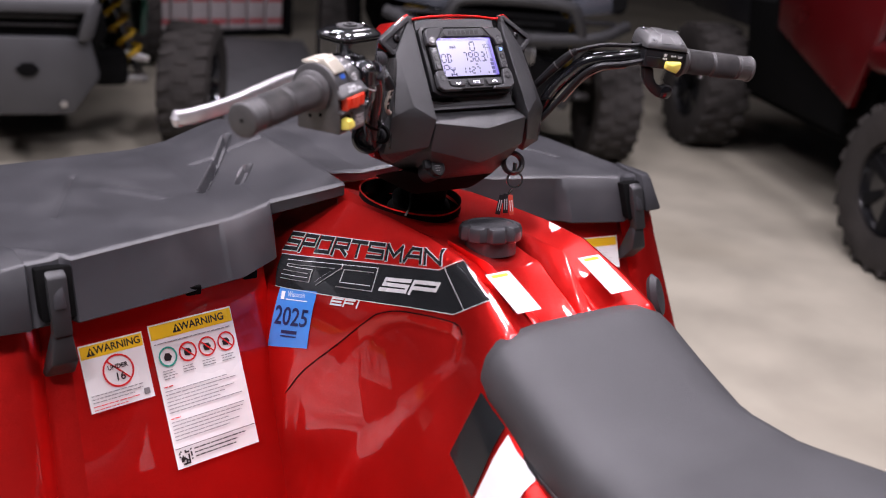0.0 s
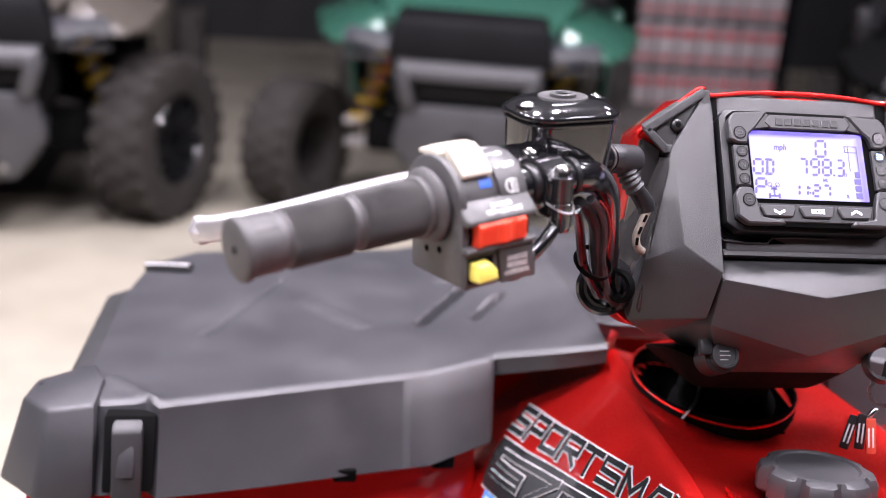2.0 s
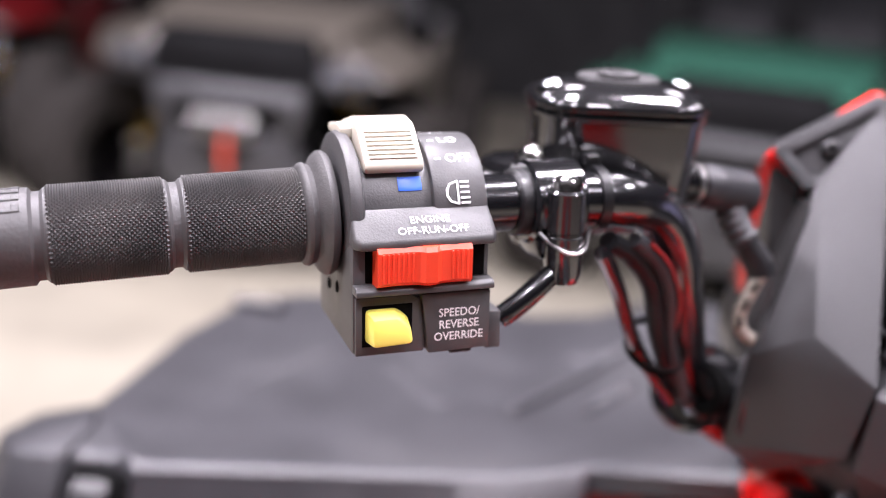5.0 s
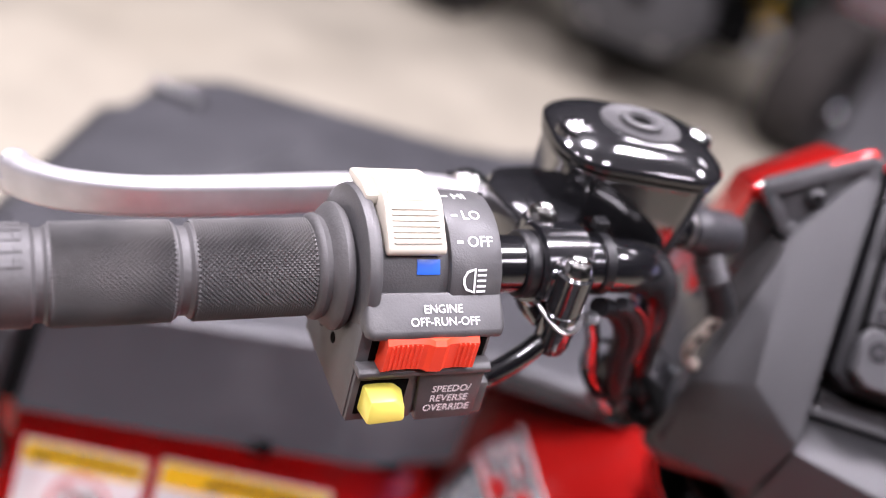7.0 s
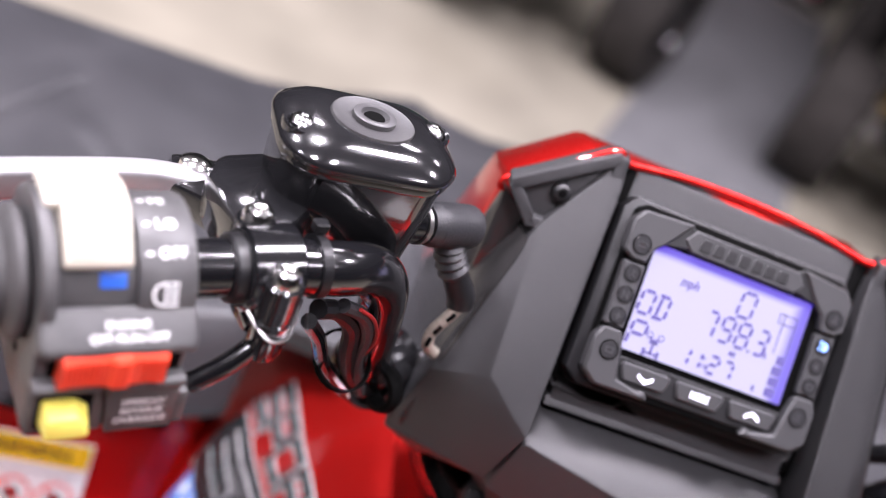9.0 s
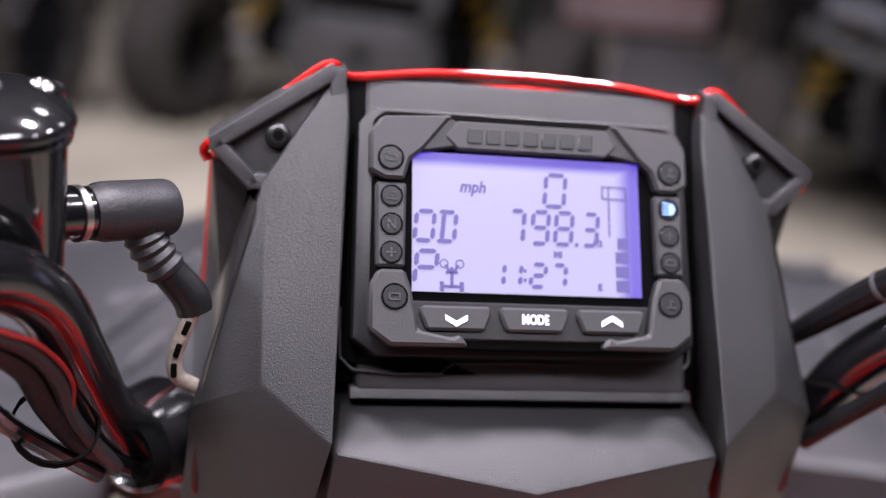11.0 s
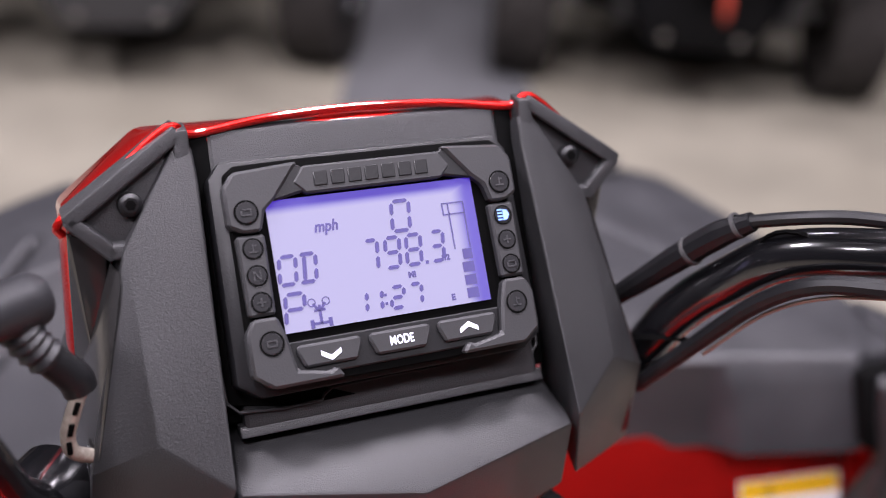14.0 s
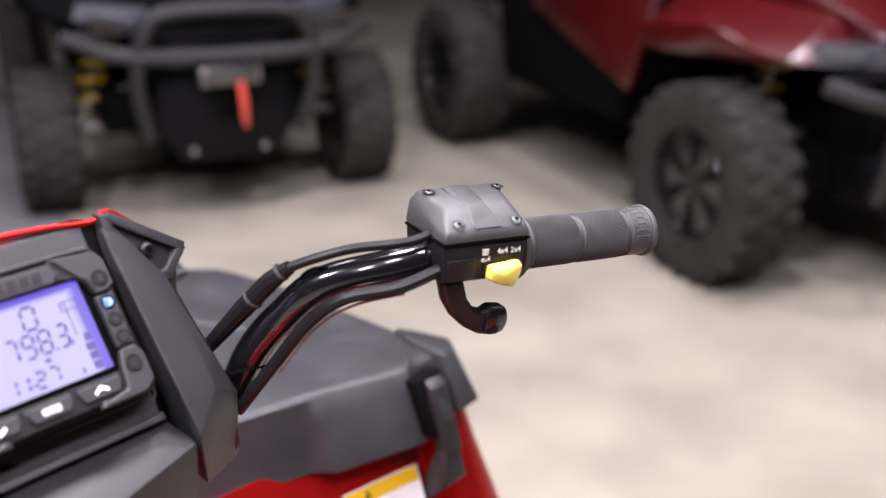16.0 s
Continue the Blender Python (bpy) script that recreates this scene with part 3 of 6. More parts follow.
# Seat.
def seat():
    st = [(-.272, .128, .893, .82), (-.285, .142, .914, .80), (-.32, .147, .914, .78), (-.40, .146, .878, .76), (-.47, .145, .850, .745), (-.55, .152, .846, .735), (-.66, .165, .862, .73), (-.80, .178, .885, .74), (-1.0, .185, .90, .76), (-1.22, .17, .90, .78), (-1.30, .15, .88, .80)]
    ys = [s[0] for s in st][::-1]
    rings = []
    for y in np.linspace(-1.30, -.272, 50):
        w, t, lo = (float(np.interp(y, ys, [s[k] for s in st][::-1])) for k in (1, 2, 3))
        prof = [(0, t), (w * .45, t - .001), (w * .72, t - .005), (w * .88, t - .014), (w * .97, t - .030), (w * 1.0, t - .050), (w * 1.0, t - .075), (w * .97, t - .085)]
        rings.append([(x + .008, y, z) for x, z in prof] + [(-x + .008, y, z) for x, z in prof[:0:-1]])
    ob = part("seat", skin(rings), SEATMAT, atv, "grey grained vinyl seat", smooth=60)
    return ob


saddle = seat()
part("seat_piping", tube([(-.140, -.55, .765), (-.134, -.42, .785), (-.131, -.34, .815), (-.124, -.292, .825), (-.112, -.281, .868), (-.05, -.283, .888), (.066, -.283, .888), (.128, -.281, .868), (.14, -.292, .825), (.147, -.34, .815), (.155, -.55, .765)], .0035, 8), BLACK, saddle)
part("frame_tunnel", hull(mirror([(.14, .60, .45), (.16, .2, .30), (.16, -1.1, .32), (.14, -1.3, .6), (.14, -.6, .7), (.14, .3, .7)]), .02), DEEP, atv)
part("rear_body", hull(mirror([(.20, -.75, .78), (.50, -.95, .80), (.55, -1.45, .86), (.3, -1.62, .86), (.48, -1.0, .62), (.3, -1.6, .66), (.2, -.72, .6)]), .03), RED, atv)
for sx in (-1, 1):
    part("footwell", hull([(sx * x, y, z) for x, y, z in ((.18, .05, .30), (.52, .03, .30), (.52, -.75, .30), (.18, -.75, .30), (.18, .05, .34), (.52, .03, .40), (.52, -.75, .34), (.18, -.75, .34))], .015), BLACK, atv)


def wheel(parent, x, y, r, w, side, steer=0.0):
    m = Matrix.Translation((x, y, r)) @ Euler((0, 0, radians(steer))).to_matrix().to_4x4() @ Euler((0, radians(90), 0)).to_matrix().to_4x4()
    tyre = part("tyre", lathe([(r * .56, -w * .42), (r * .80, -w * .5), (r * .94, -w * .44), (r * .975, -w * .25), (r * .98, 0), (r * .975, w * .25), (r * .94, w * .44), (r * .80, w * .5), (r * .56, w * .42), (r * .55, 0)], 40, m, hollow=True), TYRE, parent)
    blocks = []
    for k in range(22):
        for lane, off in ((-.32, 0), (0, .5), (.32, 0)):
            a = 2 * math.pi * (k + off) / 22
            blocks.append(box(0, 0, 0, r * .10, r * .15, w * .26, .004, m @ Euler((0, 0, a)).to_matrix().to_4x4() @ Matrix.Translation((r * .955, 0, lane * w)) @ Euler((0.25 if lane else 0, 0, 0)).to_matrix().to_4x4(), 1))
    part("tread", merged(*blocks), TYRE, tyre)
    f = side * w
    part("rim", lathe([(r * .57, f * .30), (r * .52, f * .40), (r * .48, f * .22), (r * .16, f * .18), (r * .14, f * .30), (.0, f * .30)], 32, m), GLOSS, parent)
    spokes = []
    for k in range(6):
        mm = m @ Euler((0, 0, 2 * math.pi * k / 6)).to_matrix().to_4x4()
        spokes.append(hull([(r * .12, -r * .05, f * .30), (r * .12, r * .05, f * .30), (r * .52, -r * .09, f * .36), (r * .52, r * .09, f * .36), (r * .12, -r * .05, f * .2), (r * .12, r * .05, f * .2), (r * .52, -r * .09, f * .24), (r * .52, r * .09, f * .24)], .004, mm))
    part("spokes", merged(*spokes), FRAMEGREY, parent)
    return tyre


for sx in (-1, 1):
    wheel(atv, sx * .47, .47, .32, .22, sx)
    wheel(atv, sx * .46, -.82, .32, .26, sx)

# Steering neck: dark boot in the cover's opening.
part("steering_boot", lathe([(.0, .0), (.050, .0), (.048, .03), (.040, .036), (.044, .05), (.034, .056), (.034, .14), (0, .14)], 28, Matrix.Translation((.005, .070, .905)) @ Euler((radians(14), 0, 0)).to_matrix().to_4x4()), DEEP, atv)
part("neck_well", lathe([(.0705, .028), (.0725, .028), (.0735, -.02), (.068, -.07), (.001, -.075), (.001, -.070), (.064, -.066), (.0700, -.02), (.0705, .0279)], 36, Matrix.Translation((.0, .080, .930)), 1.0, 1.15, True), DEEP, atv)
rim = []
for k in range(41):
    a = 2 * math.pi * k / 40
    rim.append((.072 * math.cos(a), .080 + .083 * math.sin(a), .9545 + .004 * math.sin(a) + .003 * abs(math.cos(a))))
part("neck_rim", tube(rim, .0012, 10, 2), RED, cover)
for sx in (-1, 1):
    part("neck_fin", hull([(sx * x, y, z) for x, y, z in ((.075, .19, .90), (.10, .12, .93), (.062, .20, .958), (.08, .15, .965), (.055, .22, .90), (.05, .2, .952))], .004), RED, cover)

part("boot_clip", tube([(-0.0298, 0.0350, 0.9748), (-0.0392, 0.0205, 0.9629), (-0.0527, 0.0120, 0.9510)], .0022, 8, 3, .4), DARKSTEEL, atv)

# Fuel cap.
cap_m = Matrix.Translation((.009, -.108, .9425)) @ Euler((radians(-8), 0, 0)).to_matrix().to_4x4()
def fuel_cap():
    rings = []
    for z, g in ((-.012, .033), (.007, .033), (.0075, .039), (.010, .0415), (.022, .0415), (.027, .039), (.0295, .033), (.0300, .029), (.0285, .027), (.0290, .012)):
        ring = []
        for k in range(64):
            a = 2 * math.pi * k / 64
            lobe = 0.0065 * max(0, math.cos(a * 8)) ** 2 if .007 < z < .028 else 0
            ring.append(cap_m @ Vector(((g + .002 - lobe) * math.cos(a), (g + .002 - lobe) * math.sin(a), z)))
        rings.append(ring)
    return part("fuel_cap", skin(rings), PLASTIC, atv, "black ribbed plastic fuel cap", smooth=30)


fuel_cap()
for sx in (-1, 1):
    part("spine_ridge", hull([(sx * x, y, z) for x, y, z in ((.05, -.10, .949), (.062, -.10, .957), (.03, -.285, .898), (.05, -.285, .902), (.062, -.20, .957), (.05, -.2, .925), (.05, -.1, .92), (.04, -.285, .88))], .004), RED, cover)
part("knee_pad", lathe([(0, 0), (.014, 0), (.017, .006), (.013, .014), (0, .016)], 20, Matrix.Translation((.205, -.235, .880)) @ Euler((radians(70), 0, radians(25))).to_matrix().to_4x4(), 1.0, 2.0), PLASTIC, atv)

# ---- instrument pod ----
def _moved(bm, m):
    bm.transform(m)
    return bm


pod = part("instrument_pod", hull(mirror([(.0655, .011, 1.2265), (.0655, .018, 1.2265), (.066, .040, 1.20), (.0665, -.030, 1.145), (.067, -.0535, 1.123), (.067, .05, 1.09), (.067, -.043, 1.10)]), .002), PODBLACK, atv, "black grained plastic instrument pod", smooth=20)
part("lower_cowl", hull(mirror([(.0715, -.050, 1.1155), (.0755, -.075, 1.108), (.0, -.0885, 1.0995), (.077, -.071, 1.070), (.0, -.080, 1.050), (.058, -.050, 1.030), (.052, -.040, 1.018), (.085, .03, 1.105), (.09, .05, 1.03), (.05, .04, 1.012)]), .0018), PODBLACK, pod, smooth=20)
part("panel_lip", hull(mirror([(.0690, -.0520, 1.1235), (.0690, -.0560, 1.1200), (.0690, -.0500, 1.1165), (.0690, -.046, 1.121)]), .0008), PODBLACK, pod)
for sx in (-1, 1):
    def sh(pts):
        return [(sx * x, y, z) for x, y, z in pts]
    part("side_arm", hull(sh([(.072, -.006, 1.212), (.079, .003, 1.227), (.073, .001, 1.225), (.104, -.014, 1.190), (.0765, -.0775, 1.113), (.082, -.073, 1.076), (.102, -.0605, 1.128), (.127, -.049, 1.112), (.131, -.042, 1.062), (.110, -.034, 1.046), (.072, .014, 1.215), (.104, .01, 1.185), (.125, .02, 1.07), (.08, -.04, 1.10), (.115, .0, 1.045)]), .003), PODBLACK, pod, smooth=20)
    def ear_y(z, off):
        return -.0125 + (z - 1.188) * .345 - off

    ear = part("ear", hull(sh([(x, ear_y(z, o), z) for x, z in ((.076, 1.229), (.083, 1.2295), (.1235, 1.202), (.108, 1.187), (.076, 1.188)) for o in (-.0042, -.014)]), .0006), PODBLACK, pod, smooth=20)
    for (x0, z0), (x1, z1), w in (((.0765, 1.186), (.0770, 1.2305), .0065), ((.0785, 1.2300), (.1232, 1.2015), .0062), ((.1225, 1.2020), (.1075, 1.1875), .0058), ((.1090, 1.1885), (.0765, 1.1885), .0056)):
        d = Vector((x1 - x0, z1 - z0)).normalized()
        nx, nz = -d.y * w * .5, d.x * w * .5
        part("ear_rim", hull(sh([(x + q * nx, ear_y(z + q * nz, o), z + q * nz) for x, z in ((x0 - d.x * .001, z0 - d.y * .001), (x1 + d.x * .001, z1 + d.y * .001)) for q in (-1, 1) for o in (.0, -.010)]), .0011), PODBLACK, ear, smooth=20)
    sm = frame_of((sx * .0990, -.0035, 1.2048), (1, 0, 0), (0, .33, .94))
    scr = part("screw", lathe([(0, .0035), (.0030, .0035), (.0046, .0022), (.0050, .0), (.0050, -.002), (0, -.002)], 20, sm), BLACK, pod)
    part("drive_socket", lathe([(0, .0037), (.0022, .0037), (.0022, .003), (0, .003)], 6, sm), DEEP, scr)
    part("arm_flank", hull(sh([(.124, -.050, 1.118), (.127, -.050, 1.072), (.11, -.034, 1.046), (.131, .05, 1.11), (.128, .045, 1.052), (.106, -.02, 1.185), (.112, .03, 1.175)]), .003), FLANKGREY, pod)
    part("cowl_lining", hull(sh([(.109, -.003, 1.186), (.1235, .001, 1.193), (.1255, .010, 1.125), (.116, -.004, 1.10), (.109, .01, 1.186), (.123, .01, 1.193), (.125, .02, 1.125)]), .001), FLANKGREY, pod)
    # Near-black strip paints the shade between the side arm and the panel.
    part("screen_gap_shade", hull(sh([(.0650, .010, 1.226), (.0735, .010, 1.226), (.0660, -.047, 1.122), (.0735, -.047, 1.122), (.0655, .02, 1.21), (.0735, .02, 1.21), (.066, -.03, 1.11), (.0735, -.03, 1.11)]), .001), DEEP, pod)
# Red cowl: thin rim over the pod, then forward.
cowl = part("headlamp_cowl", hull(mirror([(.078, .010, 1.226), (.0, .016, 1.2275), (.1245, .006, 1.198), (.128, .020, 1.13), (.120, .02, 1.07), (.088, .055, 1.214), (.124, .05, 1.186), (.12, .11, 1.08), (.06, .15, 1.165), (.06, .17, 1.08), (.09, .05, 1.03), (.06, .12, 1.03)]), .004), RED, atv, "glossy red cowl over the handlebar", smooth=30)
part("rim_bead", tube([(s * x, y, z) for s, x, y, z in ((-1, .1250, .001, 1.192), (-1, .1255, .002, 1.198), (-1, .104, .004, 1.214), (-1, .085, .006, 1.2295), (-1, .078, .007, 1.2315), (-1, .071, .010, 1.2265), (-1, .04, .014, 1.229), (1, .0, .016, 1.230), (1, .04, .014, 1.229), (1, .071, .010, 1.2265), (1, .078, .007, 1.2315), (1, .085, .006, 1.2295), (1, .104, .004, 1.214), (1, .1255, .002, 1.198), (1, .1250, .001, 1.192))], .0019, 10, 5), RED, cowl)
part("under_tray", hull(mirror([(.09, -.03, 1.035), (.05, -.045, 1.02), (.08, .06, 1.0), (.05, .0, .985), (.05, .08, .985)]), .006), DEEP, pod)

# Gauge: everything in the plane of its face.
GM = frame_of((-.002, -.0285, 1.1795), (1, .016, -.006), (0, .031, .0455))
# Near-black base: its colour darkens the gaps between the grey plates.
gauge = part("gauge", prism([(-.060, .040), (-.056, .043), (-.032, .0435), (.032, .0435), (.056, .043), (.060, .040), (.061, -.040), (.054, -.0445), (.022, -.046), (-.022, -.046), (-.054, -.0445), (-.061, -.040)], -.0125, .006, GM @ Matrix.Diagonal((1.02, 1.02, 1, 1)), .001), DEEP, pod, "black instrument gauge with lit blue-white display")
# Black plate added to darken the gap round the bezel.
part("gauge_gap_border", prism([(-.0668, .0400), (-.0615, .0468), (.0615, .0468), (.0668, .0400), (.0680, -.0430), (.0590, -.0492), (-.0590, -.0492), (-.0680, -.0430)], -.0125, .0010, GM, .0012, 2), BLACK, pod, "black border plate darkening the gap round the gauge")
# Near-black slab puts the well's deep shade round the gauge.
part("gauge_well_shade", prism([(-.0715, .0495), (.0715, .0495), (.0715, -.050), (.040, -.0555), (-.040, -.0555), (-.0715, -.050)], -.02, -.0112, GM, .0005, 1), DEEP, pod)


part("well_edge", tube([GM @ Vector((x, y, -.0108)) for x, y in ((-.0712, -.030), (-.0712, -.043), (-.0665, -.0535), (-.032, -.0548), (-.027, -.0505), (.027, -.0505), (.032, -.0548), (.0665, -.0535), (.0712, -.043))], .0007, 6, 2), GAUGEGREY, pod)


def plate(name, outline, z0, z1, material, bevel=.0008, parent=None, label=""):
    return part(name, prism(outline, z0, z1, GM, bevel, 1), material, parent or gauge, label, smooth=25)


def lens_symbol(kind):
    """Small dim marks on the lamp lenses."""
    if kind == 0:
        return [rect(-.0022, -.0014, .0022, -.0008), rect(-.0022, .0008, .0022, .0014), rect(-.0022, -.0014, -.0016, .0014), rect(.0016, -.0014, .0022, .0014)]
    if kind == 1:
        return [rect(-.0020, -.0016, .0020, -.0010), rect(-.0003, -.0016, .0003, .0020), rect(.0003, .0010, .0014, .0015)]
    if kind == 2:
        return [rect(-.0016, -.0020, -.0010, .0020), rect(.0010, -.0020, .0016, .0020), [(-.0016, .0020), (-.0009, .0020), (.0016, -.0020), (.0009, -.0020)]]
    return [rect(-.0018, -.0003, .0018, .0003), rect(-.0004, -.0018, .0004, .0018)]


for sx in (-1, 1):
    plate("corner_plate", [(sx * x, y) for x, y in ((.0315, .0425), (.059, .0405), (.0635, .0345), (.0635, .0190), (.058, .0160), (.0505, .0160), (.0482, .024), (.0430, .0285))], .003, .0108, GAUGEGREY, .0012)
    plate("corner_plate", [(sx * x, y) for x, y in ((.026, -.0462), (.0555, -.0462), (.0632, -.0405), (.0632, -.024), (.0600, -.0182), (.0500, -.0182), (.0475, -.026), (.0450, -.0405), (.032, -.0430), (.029, -.0415))], .003, .0108, GAUGEGREY, .0012)
    plate("lamp_column", [(sx * x, y) for x, y in ((.0495, .0150), (.0612, .0150), (.0608, -.0172), (.0500, -.0172))], .004, .0098, GAUGEGREY, .0010)
    for k, (lx, ly) in enumerate(((.0558, .0240), (.0552, .0095), (.0552, -.0012), (.0552, -.0119), (.0540, -.0285))):
        z = .0109 if k in (0, 4) else .0099
        lens = part("lamp_lens", prism(disc(.0042 if k in (0, 4) else .0036, 18), 0, .0003, GM @ Matrix.Translation((sx * lx, ly, z)), .0001, 1), LENS, gauge)
        # Flat dark ring paints the recess shadow round the lens.
        part("lens_shade", ring_flat(.0043 if k in (0, 4) else .0037, .0050 if k in (0, 4) else .0043, GM @ Matrix.Translation((sx * lx, ly, z)), .0003), DEEP, lens)
        if sx == 1 and k == 1:
            part("beam_symbol", merged(*[flat(rect(-.0026, yy, -.0004, yy + .0006), GM @ Matrix.Translation((lx, ly, z + .0005)), .0002) for yy in (-.0022, -.0008, .0006, .0020)], flat([(0, -.0024), (.0018, -.002), (.0028, 0), (.0018, .002), (0, .0024)], GM @ Matrix.Translation((lx, ly, z + .0005)), .0002)), BLUELAMP, lens)
        else:
            part("symbol", merged(*[flat(o, GM @ Matrix.Translation((sx * lx, ly, z + .0005)), .0001) for o in lens_symbol((k + (sx > 0)) % 4)]), PLASTIC, lens)
    plate("deflector", [(sx * x, y) for x, y in ((.0300, .0405), (.0350, .0425), (.0455, .0290), (.0440, .0275), (.0310, .0300), (.0270, .0335))], .0040, .0092, BLACK, .0008)
brand = plate("name_bar", [(-.0300, .0405), (.0300, .0405), (.0350, .034), (.0300, .0290), (-.0300, .0290), (-.0350, .034)], .003, .0098, GAUGEGREY, .0009)
# Raised marks on the name bar, as plain blocks.
for k in range(7):
    x0 = -.0262 + k * .0074
    part("emboss_block", prism([(x0, .0316), (x0 + .0058, .0316), (x0 + .0061, .0376), (x0 + .0003, .0376)], .0098, .0104, GM, .0003, 1), BLACK, brand)
plate("button_tray", [(-.047, -.0292), (.047, -.0292), (.0445, -.0425), (.028, -.0435), (-.028, -.0435), (-.0445, -.0425)], .003, .0072, BLACK, .0006)
# Display glass and its characters.
part("display", prism(rect(-.0468, -.0256, .0440, .0280), 0, .0012), LCD, gauge, "lit lavender display with dark segments", basis=GM @ Matrix.Translation((0, 0, .0061)))
DZ = .0075
SEGS = {"0": "abcdef", "1": "bc", "2": "abged", "3": "abgcd", "7": "abc", "8": "abcdefg", "9": "abcdfg", "P": "abefg", "O": "abcdef", "D": "abcdi"}


def digit(ch, x, y, w, h, t=.0017, lean=.10):
    """A seven-segment character from slanted bars."""
    bms = []
    bars = {"a": (0, h, w, h), "d": (0, 0, w, 0), "g": (0, h / 2, w, h / 2), "f": (0, h / 2, 0, h), "e": (0, 0, 0, h / 2), "b": (w, h / 2, w, h), "c": (w, 0, w, h / 2), "i": (w * .34, 0, w * .34, h)}
    for s in SEGS[ch]:
        x0, y0, x1, y1 = bars[s]
        if y0 == y1:
            o = [(x0 + t * .3, y0), (x0 + t * .8, y0 + t * .5), (x1 - t * .8, y0 + t * .5), (x1 - t * .3, y0), (x1 - t * .8, y0 - t * .5), (x0 + t * .8, y0 - t * .5)]
        else:
            o = [(x0, y0 + t * .3), (x0 + t * .5, y0 + t * .8), (x0 + t * .5, y1 - t * .8), (x0, y1 - t * .3), (x0 - t * .5, y1 - t * .8), (x0 - t * .5, y0 + t * .8)]
        bms.append(flat([(x + px + py * lean, y + py) for px, py in o], GM @ Matrix.Translation((0, 0, DZ)), .0002))
    return bms


glass = gauge
for name, chars in (("speed_figure", (("0", .0048, .0090, .0078, .0125),)),
                    ("odometer_figure", (("7", -.0098, -.0058, .0056, .0124), ("9", -.0006, -.0058, .0062, .0124), ("8", .0088, -.0058, .0064, .0124), ("3", .0200, -.0058, .0056, .0124))),
                    ("mode_letter", (("O", -.0462, -.0064, .0068, .0112), ("D", -.0382, -.0064, .0072, .0112))),
                    ("gear_letter", (("P", -.0462, -.0228, .0078, .0124),)),
                    ("clock_figure", (("1", -.0160, -.0226, .0040, .0086), ("1", -.0092, -.0226, .0038, .0086), ("2", -.0012, -.0226, .0056, .0086), ("7", .0072, -.0226, .0052, .0086)))):
    bms = [b for c in chars for b in digit(*c)]
    if name == "odometer_figure":
        bms.append(flat(rect(.0170, -.0064, .0184, -.0050), GM @ Matrix.Translation((0, 0, DZ)), .0002))
    if name == "clock_figure":
        bms += [flat(rect(-.0038, yy, -.0027, yy + .0012), GM @ Matrix.Translation((0, 0, DZ)), .0002) for yy in (-.0208, -.0172)]
    part(name, merged(*bms), SEGMENT, glass)


def face_text(name, text, x, y, size, material=None, z=DZ + .0001, shear=0.0, width=1.0, bold=.0002, parent=None):
    return part(name, _moved(letters(text, size, shear, 0.0, bold, width), GM @ Matrix.Translation((x, y, z))), material or SEGMENT, parent or glass)


face_text("unit_text", "mph", -.0236, .0150, .0064, shear=.2, width=.9)
face_text("unit_text", "MI", .0100, -.0100, .0034)
face_text("fuel_letter", "E", .0268, -.0222, .0036)
SYM = GM @ Matrix.Translation((-.0318, -.0192, DZ))
part("axle_symbol", merged(flat(rect(-.0036, -.0050, .0036, -.0038), SYM, .0002), flat(rect(-.0006, -.0048, .0006, .0030), SYM, .0002), flat(rect(-.0024, .0004, .0024, .0014), SYM, .0002), *[flat(rect(x, -.0062, x + .0016, -.0026), SYM, .0002) for x in (-.0046, .0030)], *[flat([(q * .0002, .0012), (q * .0012, .0008), (q * .0030, .0036), (q * .0020, .0040)], SYM, .0002) for q in (-1, 1)], *[ring_flat(.0013, .0018, SYM @ Matrix.Translation((q * .0030, .0042, 0)), .0002, 12) for q in (-1, 1)]), SEGMENT, glass)
for o in [rect(.0335, -.0236 + k * .0056, .0388, -.0192 + k * .0056) for k in range(3)] + [rect(.0345, -.0068, .0388, -.0024)] + [rect(x, -.0020, x + .0006, .0176) for x in (.0310, .0382)] + [rect(.0284, y, .0388, y + .0006) for y in (.0128, .0176)] + [rect(.0284, .0128, .0290, .0182)]:
    part("fuel_bar", flat(o, GM @ Matrix.Translation((0, 0, DZ)), .0002), SEGMENT, glass)
face_text("fuel_half", "1/2", .0262, -.0050, .0032)
# Three buttons under the display.
for k, bx in enumerate((-.0305, 0.0, .0305)):
    btn = plate("button", [(bx - .0130, -.0310), (bx + .0130, -.0310), (bx + .0138, -.0335), (bx + .0110, -.0402), (bx - .0110, -.0402), (bx - .0138, -.0335)], .006, .0094, GAUGEGREY, .0010)
    if k == 1:
        face_text("button_text", "MODE", bx, -.0357, .0052, KEYLIGHT, .0096, width=.72, bold=.00012, parent=btn)
    else:
        s = -1 if k == 0 else 1
        part("arrow", flat([(bx + px, -.0360 + s * py) for px, py in ((-.0042, -.0016), (0, .0008), (.0042, -.0016), (.0042, .0004), (0, .0028), (-.0042, .0004))], GM @ Matrix.Translation((0, 0, .0095)), .0002), KEYLIGHT, btn)

# ---- handlebar ----
# Axis of the left grip and switch: from the bar's end inwards.
LU = Vector((.8836, .4626, .0733)).normalized()
LO = Vector((-.4105, -.2160, 1.1713))
LM = Matrix.Translation(LO) @ Matrix((LU, Vector((0, 0, 1)).cross(LU).normalized(), LU.cross(Vector((0, 0, 1)).cross(LU).normalized()))).transposed().to_4x4()


